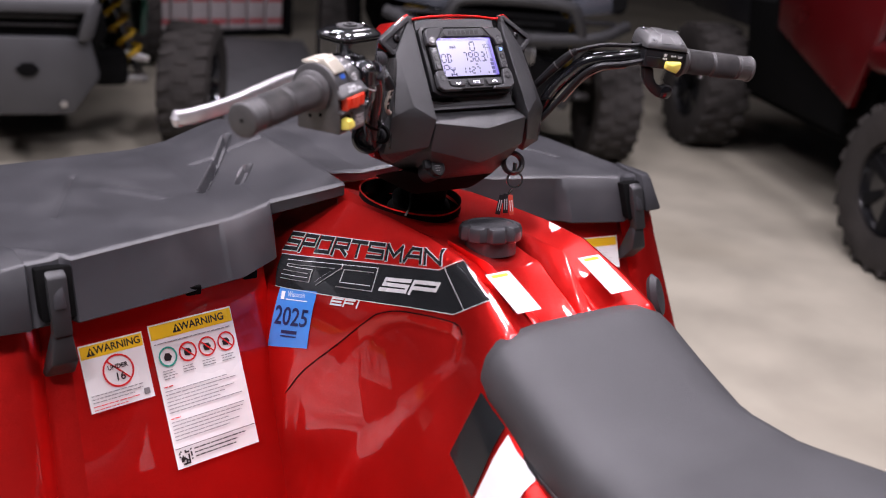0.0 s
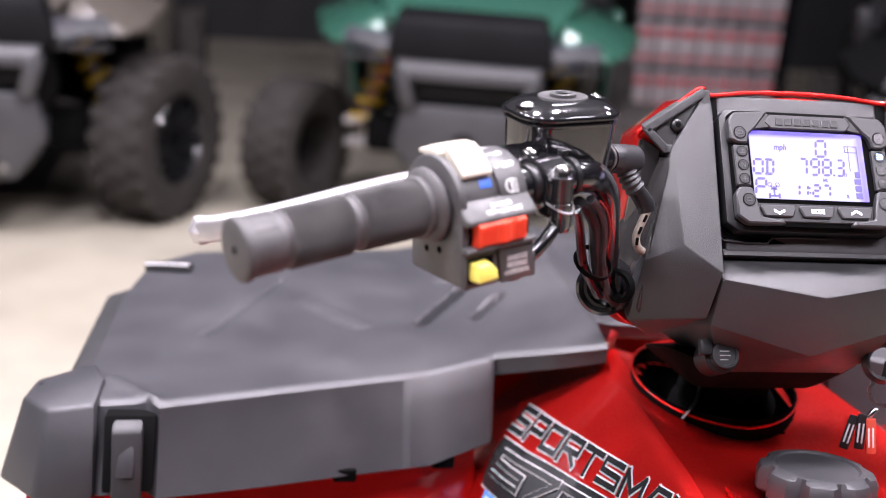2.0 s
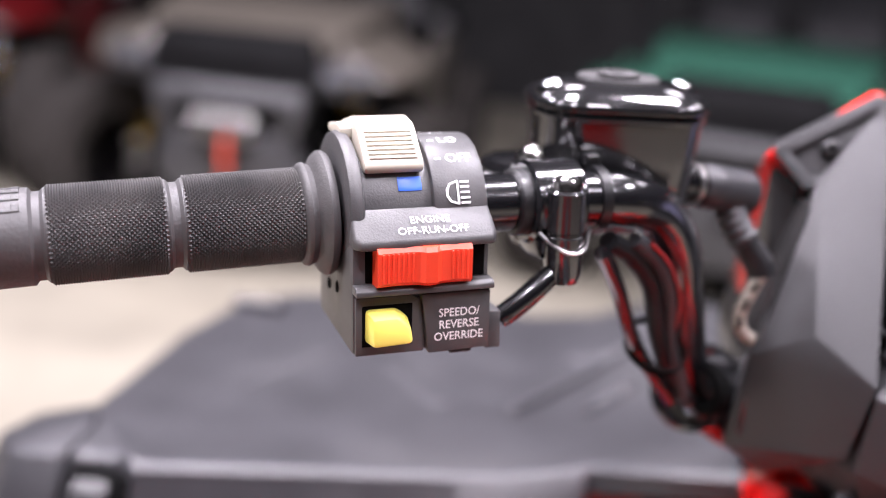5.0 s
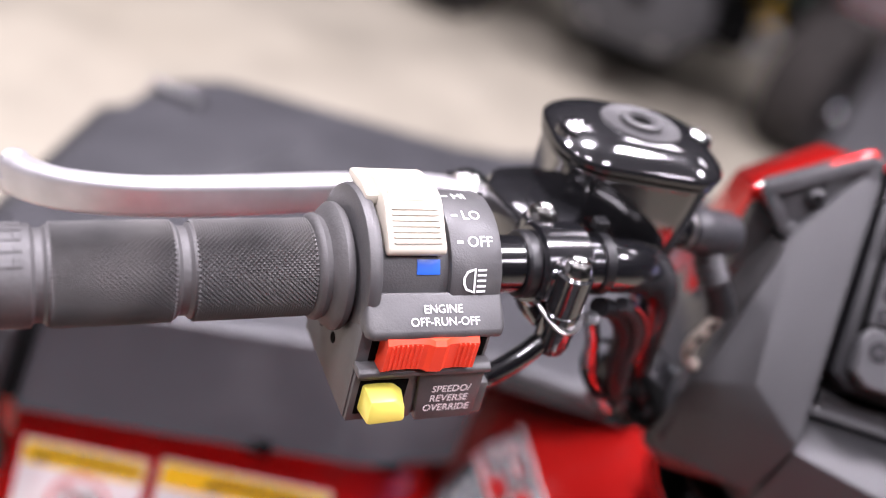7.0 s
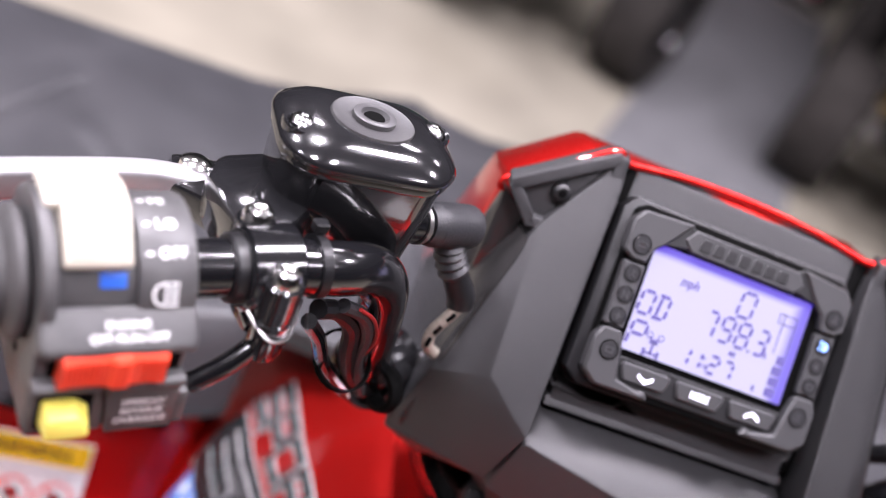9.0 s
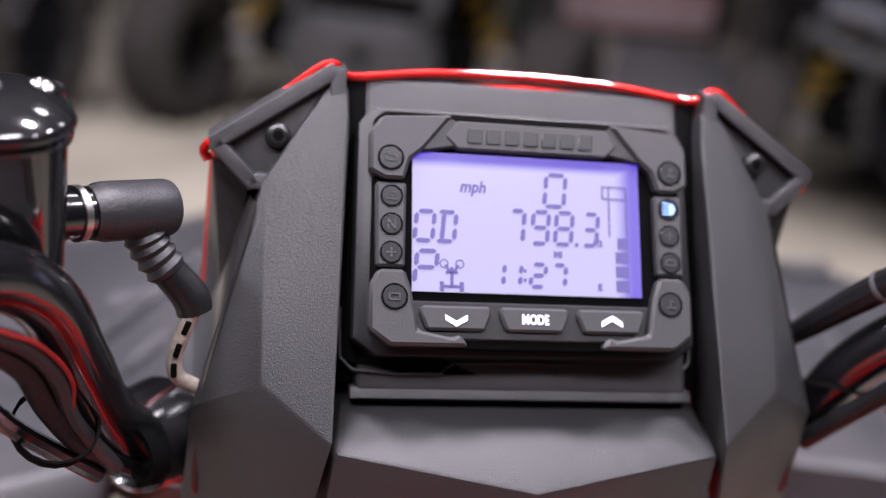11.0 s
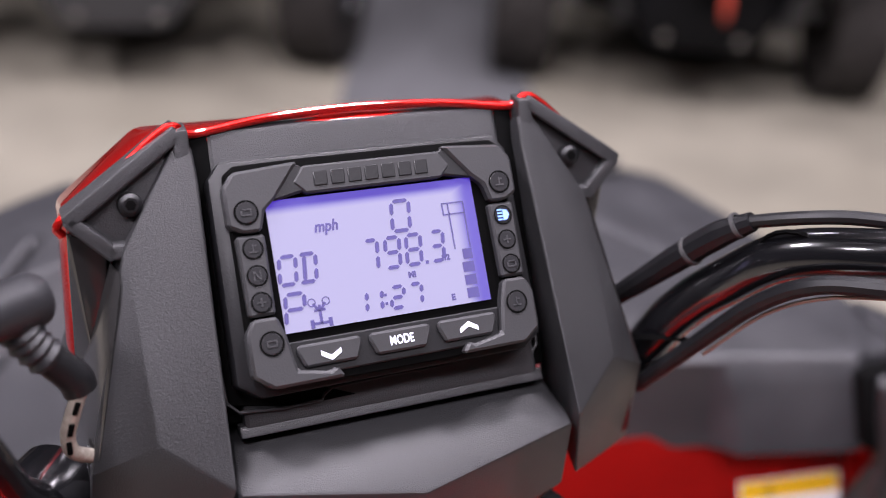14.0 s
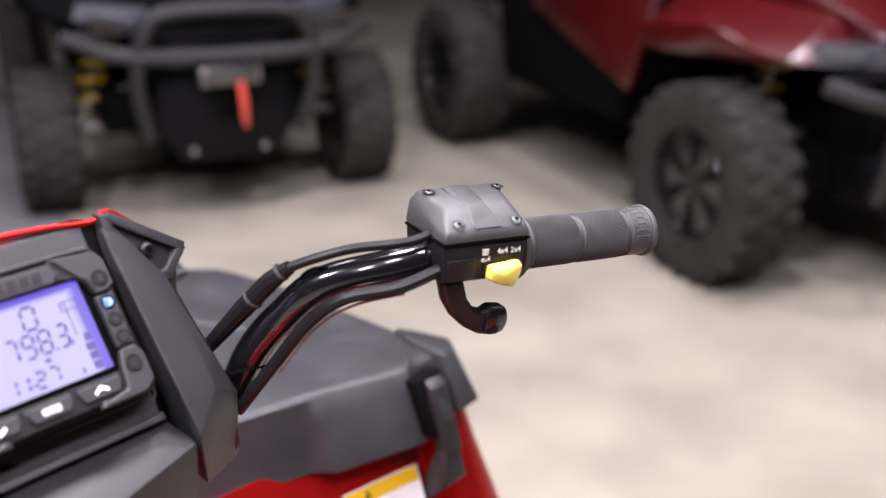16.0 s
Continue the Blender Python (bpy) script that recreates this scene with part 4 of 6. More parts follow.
def lp(s, b, h):
    """A place by the left control: along the bar, towards the rider, up."""
    return LM @ Vector((s, -b, h))


bar = part("handlebar", tube([lp(0, 0, 0), lp(.10, 0, 0), lp(.17, 0, 0), lp(.215, 0, 0), (-.198, -.105, 1.1875), (-.183, -.089, 1.1815), (-.172, -.076, 1.166), (-.165, -.065, 1.140), (-.154, -.045, 1.100), (-.125, -.012, 1.060), (-.06, .0, 1.05), (.06, .0, 1.05), (.130, -.018, 1.080), (.1471, -.042, 1.132), (.1577, -.062, 1.160), (.1716, -.083, 1.182), (.2011, -.113, 1.193), (.24, -.130, 1.196), (.32, -.157, 1.192), (.39, -.181, 1.184)], .0112, 20, 8), GLOSS, atv, "gloss black steel handlebar")
RU = Vector((-.110, .0395, .0085)).normalized()
RM = Matrix.Translation((.395, -.184, 1.184)) @ Matrix((RU, Vector((0, 0, 1)).cross(RU).normalized(), RU.cross(Vector((0, 0, 1)).cross(RU).normalized()))).transposed().to_4x4()
TURNX = Euler((0, radians(90), 0)).to_matrix().to_4x4()


def along(profile, steps=40):
    """A solid turned round local x from (distance along, radius) pairs."""
    bm = lathe([(r, s) for s, r in profile], steps)
    bm.transform(TURNX)
    return bm


def knurl(s0, s1, r, around=124, depth=.0011):
    """A sleeve round local x of small diamond pyramids."""
    step = 2 * math.pi * r / around
    n = max(2, round((s1 - s0) / step))
    verts, faces = [], []
    for i in range(n + 1):
        x = s0 + (s1 - s0) * i / n
        for j in range(around):
            edge = i in (0, n)
            rr = r - .0003 if edge else r + (depth * .5 if (i + j) % 2 else -depth * .5)
            a = 2 * math.pi * j / around
            verts.append((x, rr * math.cos(a), rr * math.sin(a)))
    for i in range(n):
        for j in range(around):
            k = (j + 1) % around
            p, q, u, v = i * around + j, (i + 1) * around + j, (i + 1) * around + k, i * around + k
            faces += [(p, q, u), (p, u, v)] if (i + j) % 2 == 0 else [(p, q, v), (q, u, v)]
    me = bpy.data.meshes.new("knurl")
    me.from_pydata(verts, [], faces)
    return me


def grip(m):
    """Rubber grip: three bands, grooves between, flanges at both ends; s = 0 at the outer face."""
    body = part("grip", along([(.002, .0140), (.003, .0170), (.0232, .0168), (.0244, .0153), (.0268, .0153), (.0280, .0164), (.0680, .0164), (.0692, .0152), (.0718, .0152), (.0730, .0164), (.1150, .0164), (.117, .0150)], 56), GRIPPLAIN, bar, "ribbed grey rubber grip", basis=m)
    for s0, s1 in ((.0286, .0674), (.0736, .1145)):
        link("knurl_band", knurl(s0, s1, .0170), GRIP, body, basis=m)
    part("end_flange", _moved(along([(.0, .0), (.0, .0164), (.0006, .0175), (.0020, .0184), (.0038, .0184), (.0052, .0176), (.0058, .0162)], 48), m), GRIPPLAIN, body)
    part("end_hole", _moved(along([(-.0004, .0), (-.0004, .0022), (.0002, .0022), (.0002, .0)], 14), m), DEEP, body)
    part("inner_flange", _moved(along([(.1140, .0150), (.1145, .0176), (.1156, .0188), (.1168, .0192), (.1180, .0186), (.1190, .0182), (.1200, .0196), (.1212, .0218), (.1228, .0230), (.1244, .0230), (.1256, .0222), (.1262, .0150)], 48), m), GRIPPLAIN, body)
    for k in range(9):
        a = radians(-50 - k * 16)
        p = m @ Matrix.Translation((.0145, 0, 0)) @ Euler((a, 0, 0)).to_matrix().to_4x4() @ Matrix.Translation((0, -.0169, 0))
        w = (.0032, .0024, .0034)[k % 3]
        part("emboss_block", merged(box(-.0050, 0, 0, .0026, .0007, w, .0002, p, 1), box(.0050, 0, 0, .0026, .0007, w, .0002, p, 1), box(0, 0, -w * .33, .0075, .0007, .0012, .0002, p, 1)), GRIPPLAIN, body)
    return body


GE, GI = Vector((-.4150, -.2190, 1.1675)), lp(.1217, 0, 0)
GU = (GI - GE).normalized()
GY = Vector((0, 0, 1)).cross(GU).normalized()
grip(Matrix.Translation(GE) @ Matrix((GU, GY, GU.cross(GY))).transposed().to_4x4())
grip(RM @ Matrix.Translation((.0041, 0, 0)) @ Matrix.Diagonal((.92, 1, 1, 1)))


# Left switch housing: a rim, a lower track for the beam switch, a printed field, and a box below.
def barrel(name, s0, s1, r, parent, bevel=.0012, label=""):
    pts = [lp(s, r * math.cos(a), r * math.sin(a)) for s in (s0, s1) for a in (radians(-12 + k * 8) for k in range(27))]
    pts += [lp(s, -.022, -.02) for s in (s0, s1)] + [lp(s, .020, -.012) for s in (s0, s1)]
    return part(name, hull(pts, bevel), SWITCH, parent, label, smooth=30)


lsw = barrel("switch_housing", .1525, .1730, .0280, bar, .0014, "grey plastic switch housing with white print")
barrel("switch_track", .1260, .1540, .0256, lsw, .0004)
barrel("housing_rim", .1215, .1272, .0302, lsw, .0022)
part("housing_lower", hull([lp(*p) for p in ((.1216, .0310, -.002), (.1725, .0310, -.002), (.1216, .0318, -.0450), (.1725, .0318, -.0450), (.1216, -.0235, .006), (.1725, -.0235, .006), (.1216, -.0215, -.0455), (.1725, -.0200, -.0440))], .0016), SWITCH, lsw, smooth=30)
for b, h in ((-.0050, -.0290), (.0085, -.0262)):
    part("case_hole", lathe([(0, .0), (.0022, .0), (.0022, -.002), (0, -.002)], 14, frame_of(lp(.1213, b, h), LM.to_3x3() @ Vector((0, -1, 0)), (0, 0, 1))), DEEP, lsw)
part("print_ledge", hull([lp(*p) for p in ((.1235, .0372, -.0052), (.1715, .0372, -.0052), (.1232, .0372, -.0022), (.1718, .0372, -.0022), (.1212, .0345, -.0052), (.1738, .0345, -.0052), (.1212, .0345, -.0014), (.1738, .0345, -.0014), (.1222, .0262, .0072), (.1730, .0262, .0072), (.1222, .010, -.0052), (.1730, .010, -.0052))], .0013), SWITCH, lsw)
part("lower_rail", hull([lp(s, b, h) for s in (.1218, .1728) for b, h in ((.0370, -.0198), (.0370, -.0218), (.0352, -.0186), (.0300, -.0186), (.0300, -.0222))], .0005), SWITCH, lsw)
# Near-flush black patch paints the shaded recess behind the stop switch.
part("switch_recess_shade", hull([lp(s, b, h) for s in (.1262, .1705) for b in (.0290, .0316) for h in (-.0182, -.0056)], .0003), DEEP, lsw)
part("button_panel", hull([lp(s, b, h) for s, h in ((.1225, -.0450), (.1478, -.0450), (.1478, -.0285), (.1462, -.0250), (.1430, -.0232), (.1225, -.0232)) for b in (.0290, .0330)], .0006), SWITCH, lsw)
part("text_panel", hull([lp(s, b, h) for s, h in ((.1490, -.0455), (.1722, -.0450), (.1722, -.0228), (.1460, -.0228), (.1482, -.0262), (.1490, -.0300)) for b in (.0290, .0348)], .0007), SWITCH, lsw)
part("connector_stub", hull([lp(s, b, h) for s in (.1722, .1785) for b, h in ((.030, -.033), (.031, -.0475), (.012, -.033), (.012, -.0475))], .001), SWITCH, lsw)
part("drain_tab", box(0, 0, 0, .009, .012, .004, .0008, LM @ Matrix.Translation((.163, -.024, -.0465)), 1), BLACK, lsw)
# White beam switch, its ribs and the blue mark.
SWS = [(.0200, .0180), (.0222, .0202), (.0210, .0226), (.0098, .0322), (.0062, .0342), (-.0030, .0350), (-.0150, .0320), (-.0150, .0250), (.010, .0220)]
beam = part("beam_switch", hull([lp(s, b, h) for s in (.1283, .1503) for b, h in SWS], .0012), CREAM, lsw, "cream plastic beam switch")
part("switch_flange", hull([lp(s, b, h) for s in (.1240, .1510) for b, h in ((-.0180, .0275), (-.0180, .0305), (-.0050, .0328), (.0030, .0318), (.0030, .0275))], .0010), CREAM, beam)
for k in range(7):
    t = k / 6.0
    b, h = .0106 * (1 - t) + .0198 * t, .0315 * (1 - t) + .0237 * t
    part("rib", hull([lp(s, b + d * .66 + e * .66, h - d * .72 + e * .72) for s in (.1305, .1480) for d in (0, .0006) for e in (-.0008, .0007)], .0001, seg=1), CREAM, beam)
part("rib", hull([lp(s, b, h) for s in (.1300, .1485) for b, h in ((.0085, .0332), (.0062, .0354), (.0045, .0358), (.0045, .0335), (.0075, .0325))], .0004), CREAM, beam)
part("blue_mark", hull([lp(s, .0259 * math.cos(a), .0259 * math.sin(a)) for s in (.1405, .1492) for a in (radians(q) for q in (28, 32, 36, 40))] + [lp(s, .0200, .0125) for s in (.1405, .1492)], .0001), BLUEDOT, lsw)
# Red stop switch: raised middle, dished and ribbed wings.
STOPS = [(.1288, .0392), (.1330, .0384), (.1390, .0382), (.1440, .0388), (.1458, .0402), (.1500, .0404), (.1518, .0390), (.1570, .0384), (.1632, .0392)]
bm = bmesh.new()
rows = [[bm.verts.new(lp(s, b - inset, h)) for s, b in STOPS] for h, inset in ((-.0186, .0060), (-.0182, .0014), (-.0168, .0), (-.0058, .0), (-.0042, .0014), (-.0038, .0060))]
for ra, rb in zip(rows, rows[1:]):
    for k in range(len(STOPS) - 1):
        bm.faces.new((ra[k], ra[k + 1], rb[k + 1], rb[k]))
back = [[bm.verts.new(lp(s, .0290, h)) for h in (-.0186, -.0038)] for s in (STOPS[0][0], STOPS[-1][0])]
bm.faces.new([*(r[0] for r in rows), back[0][1], back[0][0]])
bm.faces.new([*(r[-1] for r in rows), back[1][1], back[1][0]])
stop = part("stop_switch", bm, ORANGE, lsw, "orange-red engine stop switch", smooth=28)
for s in (.1304, .1322, .1340, .1358, .1376, .1394, .1412, .1556, .1574, .1592, .1610):
    b = float(np.interp(s, [p[0] for p in STOPS], [p[1] for p in STOPS]))
    part("rib", hull([lp(s + d, b + e, h) for d in (0, .0008) for e in (-.0010, .0006) for h in (-.0166, -.0060)], .0002, seg=1), ORANGE, stop)
# Dark patch on the panel stands for the shade round the button.
part("button_recess_shade", hull([lp(s, b, h) for s in (.1248, .1432) for b in (.0300, .0333) for h in (-.0415, -.0262)], .0002), DEEP, lsw)
part("override_button", hull([lp(*p) for p in ((.1265, .0420, -.0285), (.1360, .0420, -.0282), (.1402, .0415, -.0320), (.1410, .0425, -.0380), (.1265, .0430, -.0385), (.1258, .0320, -.0272), (.1370, .0320, -.0272), (.1418, .0320, -.0310), (.1420, .0320, -.0396), (.1258, .0320, -.0400))], .0014), YELLOW, lsw, "yellow override button")


# White print on the housing.
def arc_m(s, deg, r=.02815):
    a = radians(deg)
    right = (LM.to_3x3() @ Vector((1, 0, 0)))
    nrm = LM.to_3x3() @ Vector((0, -math.cos(a), math.sin(a)))
    return frame_of(lp(s, r * math.cos(a), r * math.sin(a)), right, nrm.cross(right))


def wrap_print(name, bm, s, deg, r=.02815):
    """Lays flat print round the barrel: x along the bar, y round it."""
    for v in bm.verts:
        a = radians(deg) + v.co.y / r
        v.co = lp(s + v.co.x, r * math.cos(a), r * math.sin(a))
    return part(name, bm, WHITEPRINT, lsw)


for txt, deg in (("HI", 97), ("LO", 74), ("OFF", 52)):
    wrap_print("print", letters(txt, .0056, bold=.00006, align="LEFT", spacing=1.02), .1592, deg)
    bm = bmesh.new()
    bm.faces.new([bm.verts.new((x, y, 0)) for x, y in rect(-.0026, -.0005, -.0002, .0005)])
    wrap_print("print_dash", bm, .1578, deg)
hm = arc_m(.1620, 24)
part("beam_print", merged(*[flat(rect(.0006, y, .0040, y + .00075), hm, .0002) for y in (-.0042, -.0024, -.0004, .0016, .0034)], *[flat([(-.0006, -.0044), (-.0006, -.0037), (-.0030, -.0028), (-.0040, -.0010), (-.0040, .0010), (-.0030, .0028), (-.0006, .0037), (-.0006, .0044), (-.0036, .0034), (-.0048, .0012), (-.0048, -.0012), (-.0036, -.0034)], hm, .0002)], flat(rect(-.0007, -.0044, .0, .0044), hm, .0002)), WHITEPRINT, lsw)
lm = frame_of(lp(.1480, .0316, .0020), lp(.17, 0, 0) - lp(.12, 0, 0), lp(.15, .0262, .0072) - lp(.15, .0372, -.0022))
part("print", _moved(letters("ENGINE", .0042, bold=.00003), lm @ Matrix.Translation((.0015, .0012, .0012))), WHITEPRINT, lsw)
part("print", _moved(letters("OFF-RUN-OFF", .0042, bold=.00003), lm @ Matrix.Translation((.0020, -.0032, .0010))), WHITEPRINT, lsw)
fm = frame_of(lp(.1602, .0348, -.0350), lp(.17, 0, 0) - lp(.12, 0, 0), (0, 0, 1))
for k, txt in enumerate(("SPEEDO/", "REVERSE", "OVERRIDE")):
    part("print", _moved(letters(txt, .0044, bold=.00005, width=.92), fm @ Matrix.Translation((0, .0046 - k * .0045, .0003))), WHITEPRINT, lsw)
part("wire_sleeve", tube([lp(.1822, .0196, -.0400), lp(.1860, .0200, -.0375), lp(.1950, .0196, -.0312), lp(.2045, .0170, -.0245), lp(.2140, .0120, -.0175), lp(.2210, .0060, -.0130)], [.0043, .0044, .0044, .0042, .0036, .003], 14), GLOSS, lsw)
part("sleeve_mouth", tube([lp(.1818, .0195, -.0403), lp(.1823, .0196, -.0399)], .0034, 12, 2), DEEP, lsw)
for dx, mm in ((0, CREAM), (.0018, ORANGE), (-.0012, STRAW)):
    part("bare_wire", tube([lp(.1760, .0190 + dx, -.0430), lp(.1800, .0196 + dx * .5, -.0415), lp(.1835, .0198, -.0390)], .0008, 8), mm, lsw)

# Brake master cylinder: clamp, reservoir, lid, lever.
mc = part("brake_cylinder", _moved(along([(.1975, .0112), (.1975, .0150), (.1988, .0166), (.2180, .0166), (.2195, .0150), (.2195, .0112)], 40), LM), GLOSS, bar, "gloss black brake cylinder clamped to the bar")
part("clamp_collar", _moved(along([(.1925, .0112), (.1925, .0126), (.1935, .0134), (.1975, .0134)], 32), LM), BLACK, mc)
for s, b, top, low, r in ((.2087, .0168, .0085, -.0285, .0076), (.2056, -.0118, .0140, -.0200, .0078)):
    pm = LM @ Matrix.Translation((s, -b, 0))
    post = part("clamp_post", _moved(lathe([(0, top), (r * .82, top), (r, top - .0012), (r, -.0078), (r - .0006, -.0084), (r - .0006, -.0094), (r, -.0100), (r * .98, low + .004), (r * .80, low), (0, low)], 32), pm), SATIN, mc)
    part("clamp_bolt", _moved(lathe([(0, top + .0042), (.0022, top + .0044), (.0030, top + .0050), (.0048, top + .0044), (.0060, top + .0026), (.0064, top), (0, top)], 24), pm), CHROME, post)
part("clamp_web", hull([lp(s, b, h) for s in (.1985, .2185) for b, h in ((.0168, .0060), (.0168, -.0072), (-.0118, .0120), (-.0118, -.0072), (.004, .0160))], .002), SATIN, mc)
part("clamp_half", hull([lp(s, b, h) for s in (.1995, .2175) for b, h in ((.0168, -.0105), (.0150, -.0200), (-.0118, -.0105), (-.0118, -.0190), (.002, -.0215))], .002), GLOSS, mc)
part("cylinder_body", hull([lp(*p) for p in ((.198, -.012, .012), (.222, -.012, .012), (.198, -.012, -.014), (.222, -.012, -.014), (.196, -.045, .010), (.262, -.050, .010), (.196, -.045, -.012), (.262, -.050, -.012), (.206, -.062, .008), (.262, -.070, .008))], .004), SATIN, mc)
ROT = Euler((radians(3), radians(-2), math.atan2(.30, .95))).to_matrix().to_4x4()
RC = Matrix.Translation((-.204, -.060, 1.2)) @ ROT


def rounded(hx, hy, r, z, steps=8):
    out = []
    for cx, cy, a0 in ((hx - r, hy - r, 0), (-hx + r, hy - r, 90), (-hx + r, -hy + r, 180), (hx - r, -hy + r, 270)):
        for k in range(steps + 1):
            a = radians(a0 + 90 * k / steps)
            out.append((cx + r * math.cos(a), cy + r * math.sin(a), z))
    return out


res = part("reservoir", _moved(skin([rounded(.027, .018, .011, -.033), rounded(.0325, .0228, .0135, -.029), rounded(.0350, .0245, .0150, .004), rounded(.0360, .0252, .0160, .018)]), RC), SATIN, mc, smooth=50)
rl = part("reservoir_lid", _moved(skin([rounded(.0360, .0252, .018, .0165), rounded(.0376, .0266, .019, .0172), rounded(.0380, .0270, .0195, .0190), rounded(.0374, .0264, .019, .0202), rounded(.0374, .0264, .019, .0212), rounded(.0388, .0278, .0200, .0218), rounded(.0390, .0280, .0202, .0236), rounded(.0378, .0268, .0195, .0252), rounded(.0345, .0238, .0180, .0278), rounded(.0300, .0200, .0160, .0302), rounded(.0240, .0160, .0140, .0318), rounded(.012, .008, .007, .0324)]), RC), SATIN, res, "gloss black reservoir lid", smooth=50)
part("lid_plate", _moved(lathe([(.0, .0322), (.0152, .0326), (.0160, .0330), (.0164, .0322), (.0164, .030)], 40, sx=1.12, sy=.92), RC), SWITCH, rl, "rough grey cast disc with raised ring")
part("lid_boss", _moved(lathe([(.0085, .0325), (.0084, .0346), (.0072, .0352), (.0056, .0350), (.0050, .0340), (.0046, .0334), (.0, .0333)], 32, sx=1.12, sy=.92), RC), SWITCH, rl)
part("boss_hole", _moved(lathe([(0, .0342), (.0036, .0342), (.0042, .0336), (0, .0330)], 24, sx=1.12, sy=.92), RC), DEEP, rl)
for sx in (-1, 1):
    part("screw_dish", _moved(lathe([(.0062, .0300), (.0078, .0306), (.0082, .0296), (.0080, .0270), (.0062, .0270)], 24, hollow=True), RC @ Matrix.Translation((sx * .0300, sx * .0058, -.0016))), SATIN, rl)
    part("lid_screw", _moved(lathe([(.0, .0300), (.0016, .0306), (.0040, .0298), (.0052, .0284), (.0054, .0260), (0, .025)], 18), RC @ Matrix.Translation((sx * .0300, sx * .0058, .0010))), CHROME, rl)
part("hose_fitting", tube([(-.163, -.049, 1.1875), (-.160, -.047, 1.1872), (-.159, -.046, 1.1870), (-.149, -.038, 1.1852), (-.1395, -.0305, 1.1835), (-.1375, -.029, 1.1832)], [.0094, .0100, .0106, .0106, .0106, .0094], 24, 2), PLASTIC, mc)
part("fitting_neck", tube([(-.186, -.066, 1.190), (-.172, -.056, 1.189), (-.160, -.047, 1.187)], .0086, 16, 3), GLOSS, mc)
part("fitting_ring", lathe([(.0080, -.0012), (.0098, -.0012), (.0098, .0012), (.0080, .0012)], 24, Matrix.Translation((-.1665, -.0515, 1.1882)) @ Vector((.022, .0165, -.0026)).to_track_quat("Z", "Y").to_matrix().to_4x4(), hollow=True), STEEL, mc)
boot_path = [(-.1465, -.039, 1.1790), (-.1430, -.040, 1.1715), (-.1365, -.040, 1.1625), (-.1290, -.040, 1.1530), (-.1270, -.041, 1.1470)]
part("switch_boot", tube([boot_path[0], *[tuple(np.array(boot_path[0]) * (1 - k / 9) + np.array(boot_path[2]) * k / 9 + np.array((-.0012, 0, 0)) * math.sin(k / 9 * 3.14)) for k in range(1, 10)]], [.0066 if k % 2 else .0080 for k in range(10)], 16, 3), PLASTIC, mc)
part("boot_sleeve", tube(boot_path[2:], [.0064, .0070, .0066], 14), BLACK, mc)
bw = part("boot_wire", tube([(-.1275, -.044, 1.149), (-.1310, -.045, 1.140), (-.1338, -.045, 1.130), (-.1325, -.045, 1.122), (-.1260, -.042, 1.116)], .0030, 12, 6), BRAID, mc)
for q, d in (((-.1297, -.0472, 1.1435), (-.0035, 0, -.009)), ((-.1326, -.0478, 1.1345), (-.0028, 0, -.010)), ((-.1338, -.0480, 1.1262), (.0, 0, -.009))):
    part("wire_band", _moved(box(0, 0, 0, .0022, .0022, .0058, .0006), Matrix.Translation(q) @ Vector(d).to_track_quat("Z", "Y").to_matrix().to_4x4()), DEEP, bw)


def blade(points, sizes):
    """A flat cast lever: rounded upright sections (depth, height) along a smooth path."""
    path = smooth_path(points, 8)
    rings = []
    for i, p in enumerate(path):
        d = (path[min(i + 1, len(path) - 1)] - path[max(i - 1, 0)]).normalized()
        side = d.cross(Vector((0, 0, 1))).normalized()
        up = side.cross(d)
        f = i / (len(path) - 1) * (len(sizes) - 1)
        w, h = (float(np.interp(f, range(len(sizes)), [q[k] for q in sizes])) for k in (0, 1))
        rings.append([p + side * x + up * z for x, z, _ in rounded(w, h, min(w, h) * .7, 0, 4)])
    return skin(rings)


lever = part("brake_lever", blade([(-.254, -.068, 1.178), (-.280, -.077, 1.178), (-.318, -.100, 1.175), (-.350, -.119, 1.171), (-.385, -.132, 1.164), (-.412, -.133, 1.157), (-.430, -.126, 1.151), (-.439, -.119, 1.148)], [(.0060, .0060), (.0056, .0072), (.0052, .0080), (.0050, .0082), (.0048, .0080), (.0050, .0080), (.0060, .0082), (.0066, .0080)]), ALLOY, mc, "bright satin silver brake lever", smooth=50)
part("lever_tip", lathe([(0, -.0100), (.0050, -.0080), (.0082, -.0), (.0050, .0080), (0, .0098)], 20, Matrix.Translation((-.4405, -.1175, 1.147))), ALLOY, lever)
part("lever_pivot", hull([(x, y, z) for x, y, z0, z1 in ((-.272, -.078, 1.170, 1.181), (-.276, -.056, 1.170, 1.181), (-.250, -.048, 1.166, 1.182), (-.230, -.060, 1.166, 1.186), (-.236, -.094, 1.168, 1.188)) for z in (z0, z1)], .003), SATIN, mc)
part("pivot_bolt", lathe([(0, .004), (.0044, .0036), (.0068, .002), (.0074, -.001), (.0074, -.02), (0, -.02)], 20, Matrix.Translation((-.264, -.064, 1.183))), CHROME, mc)
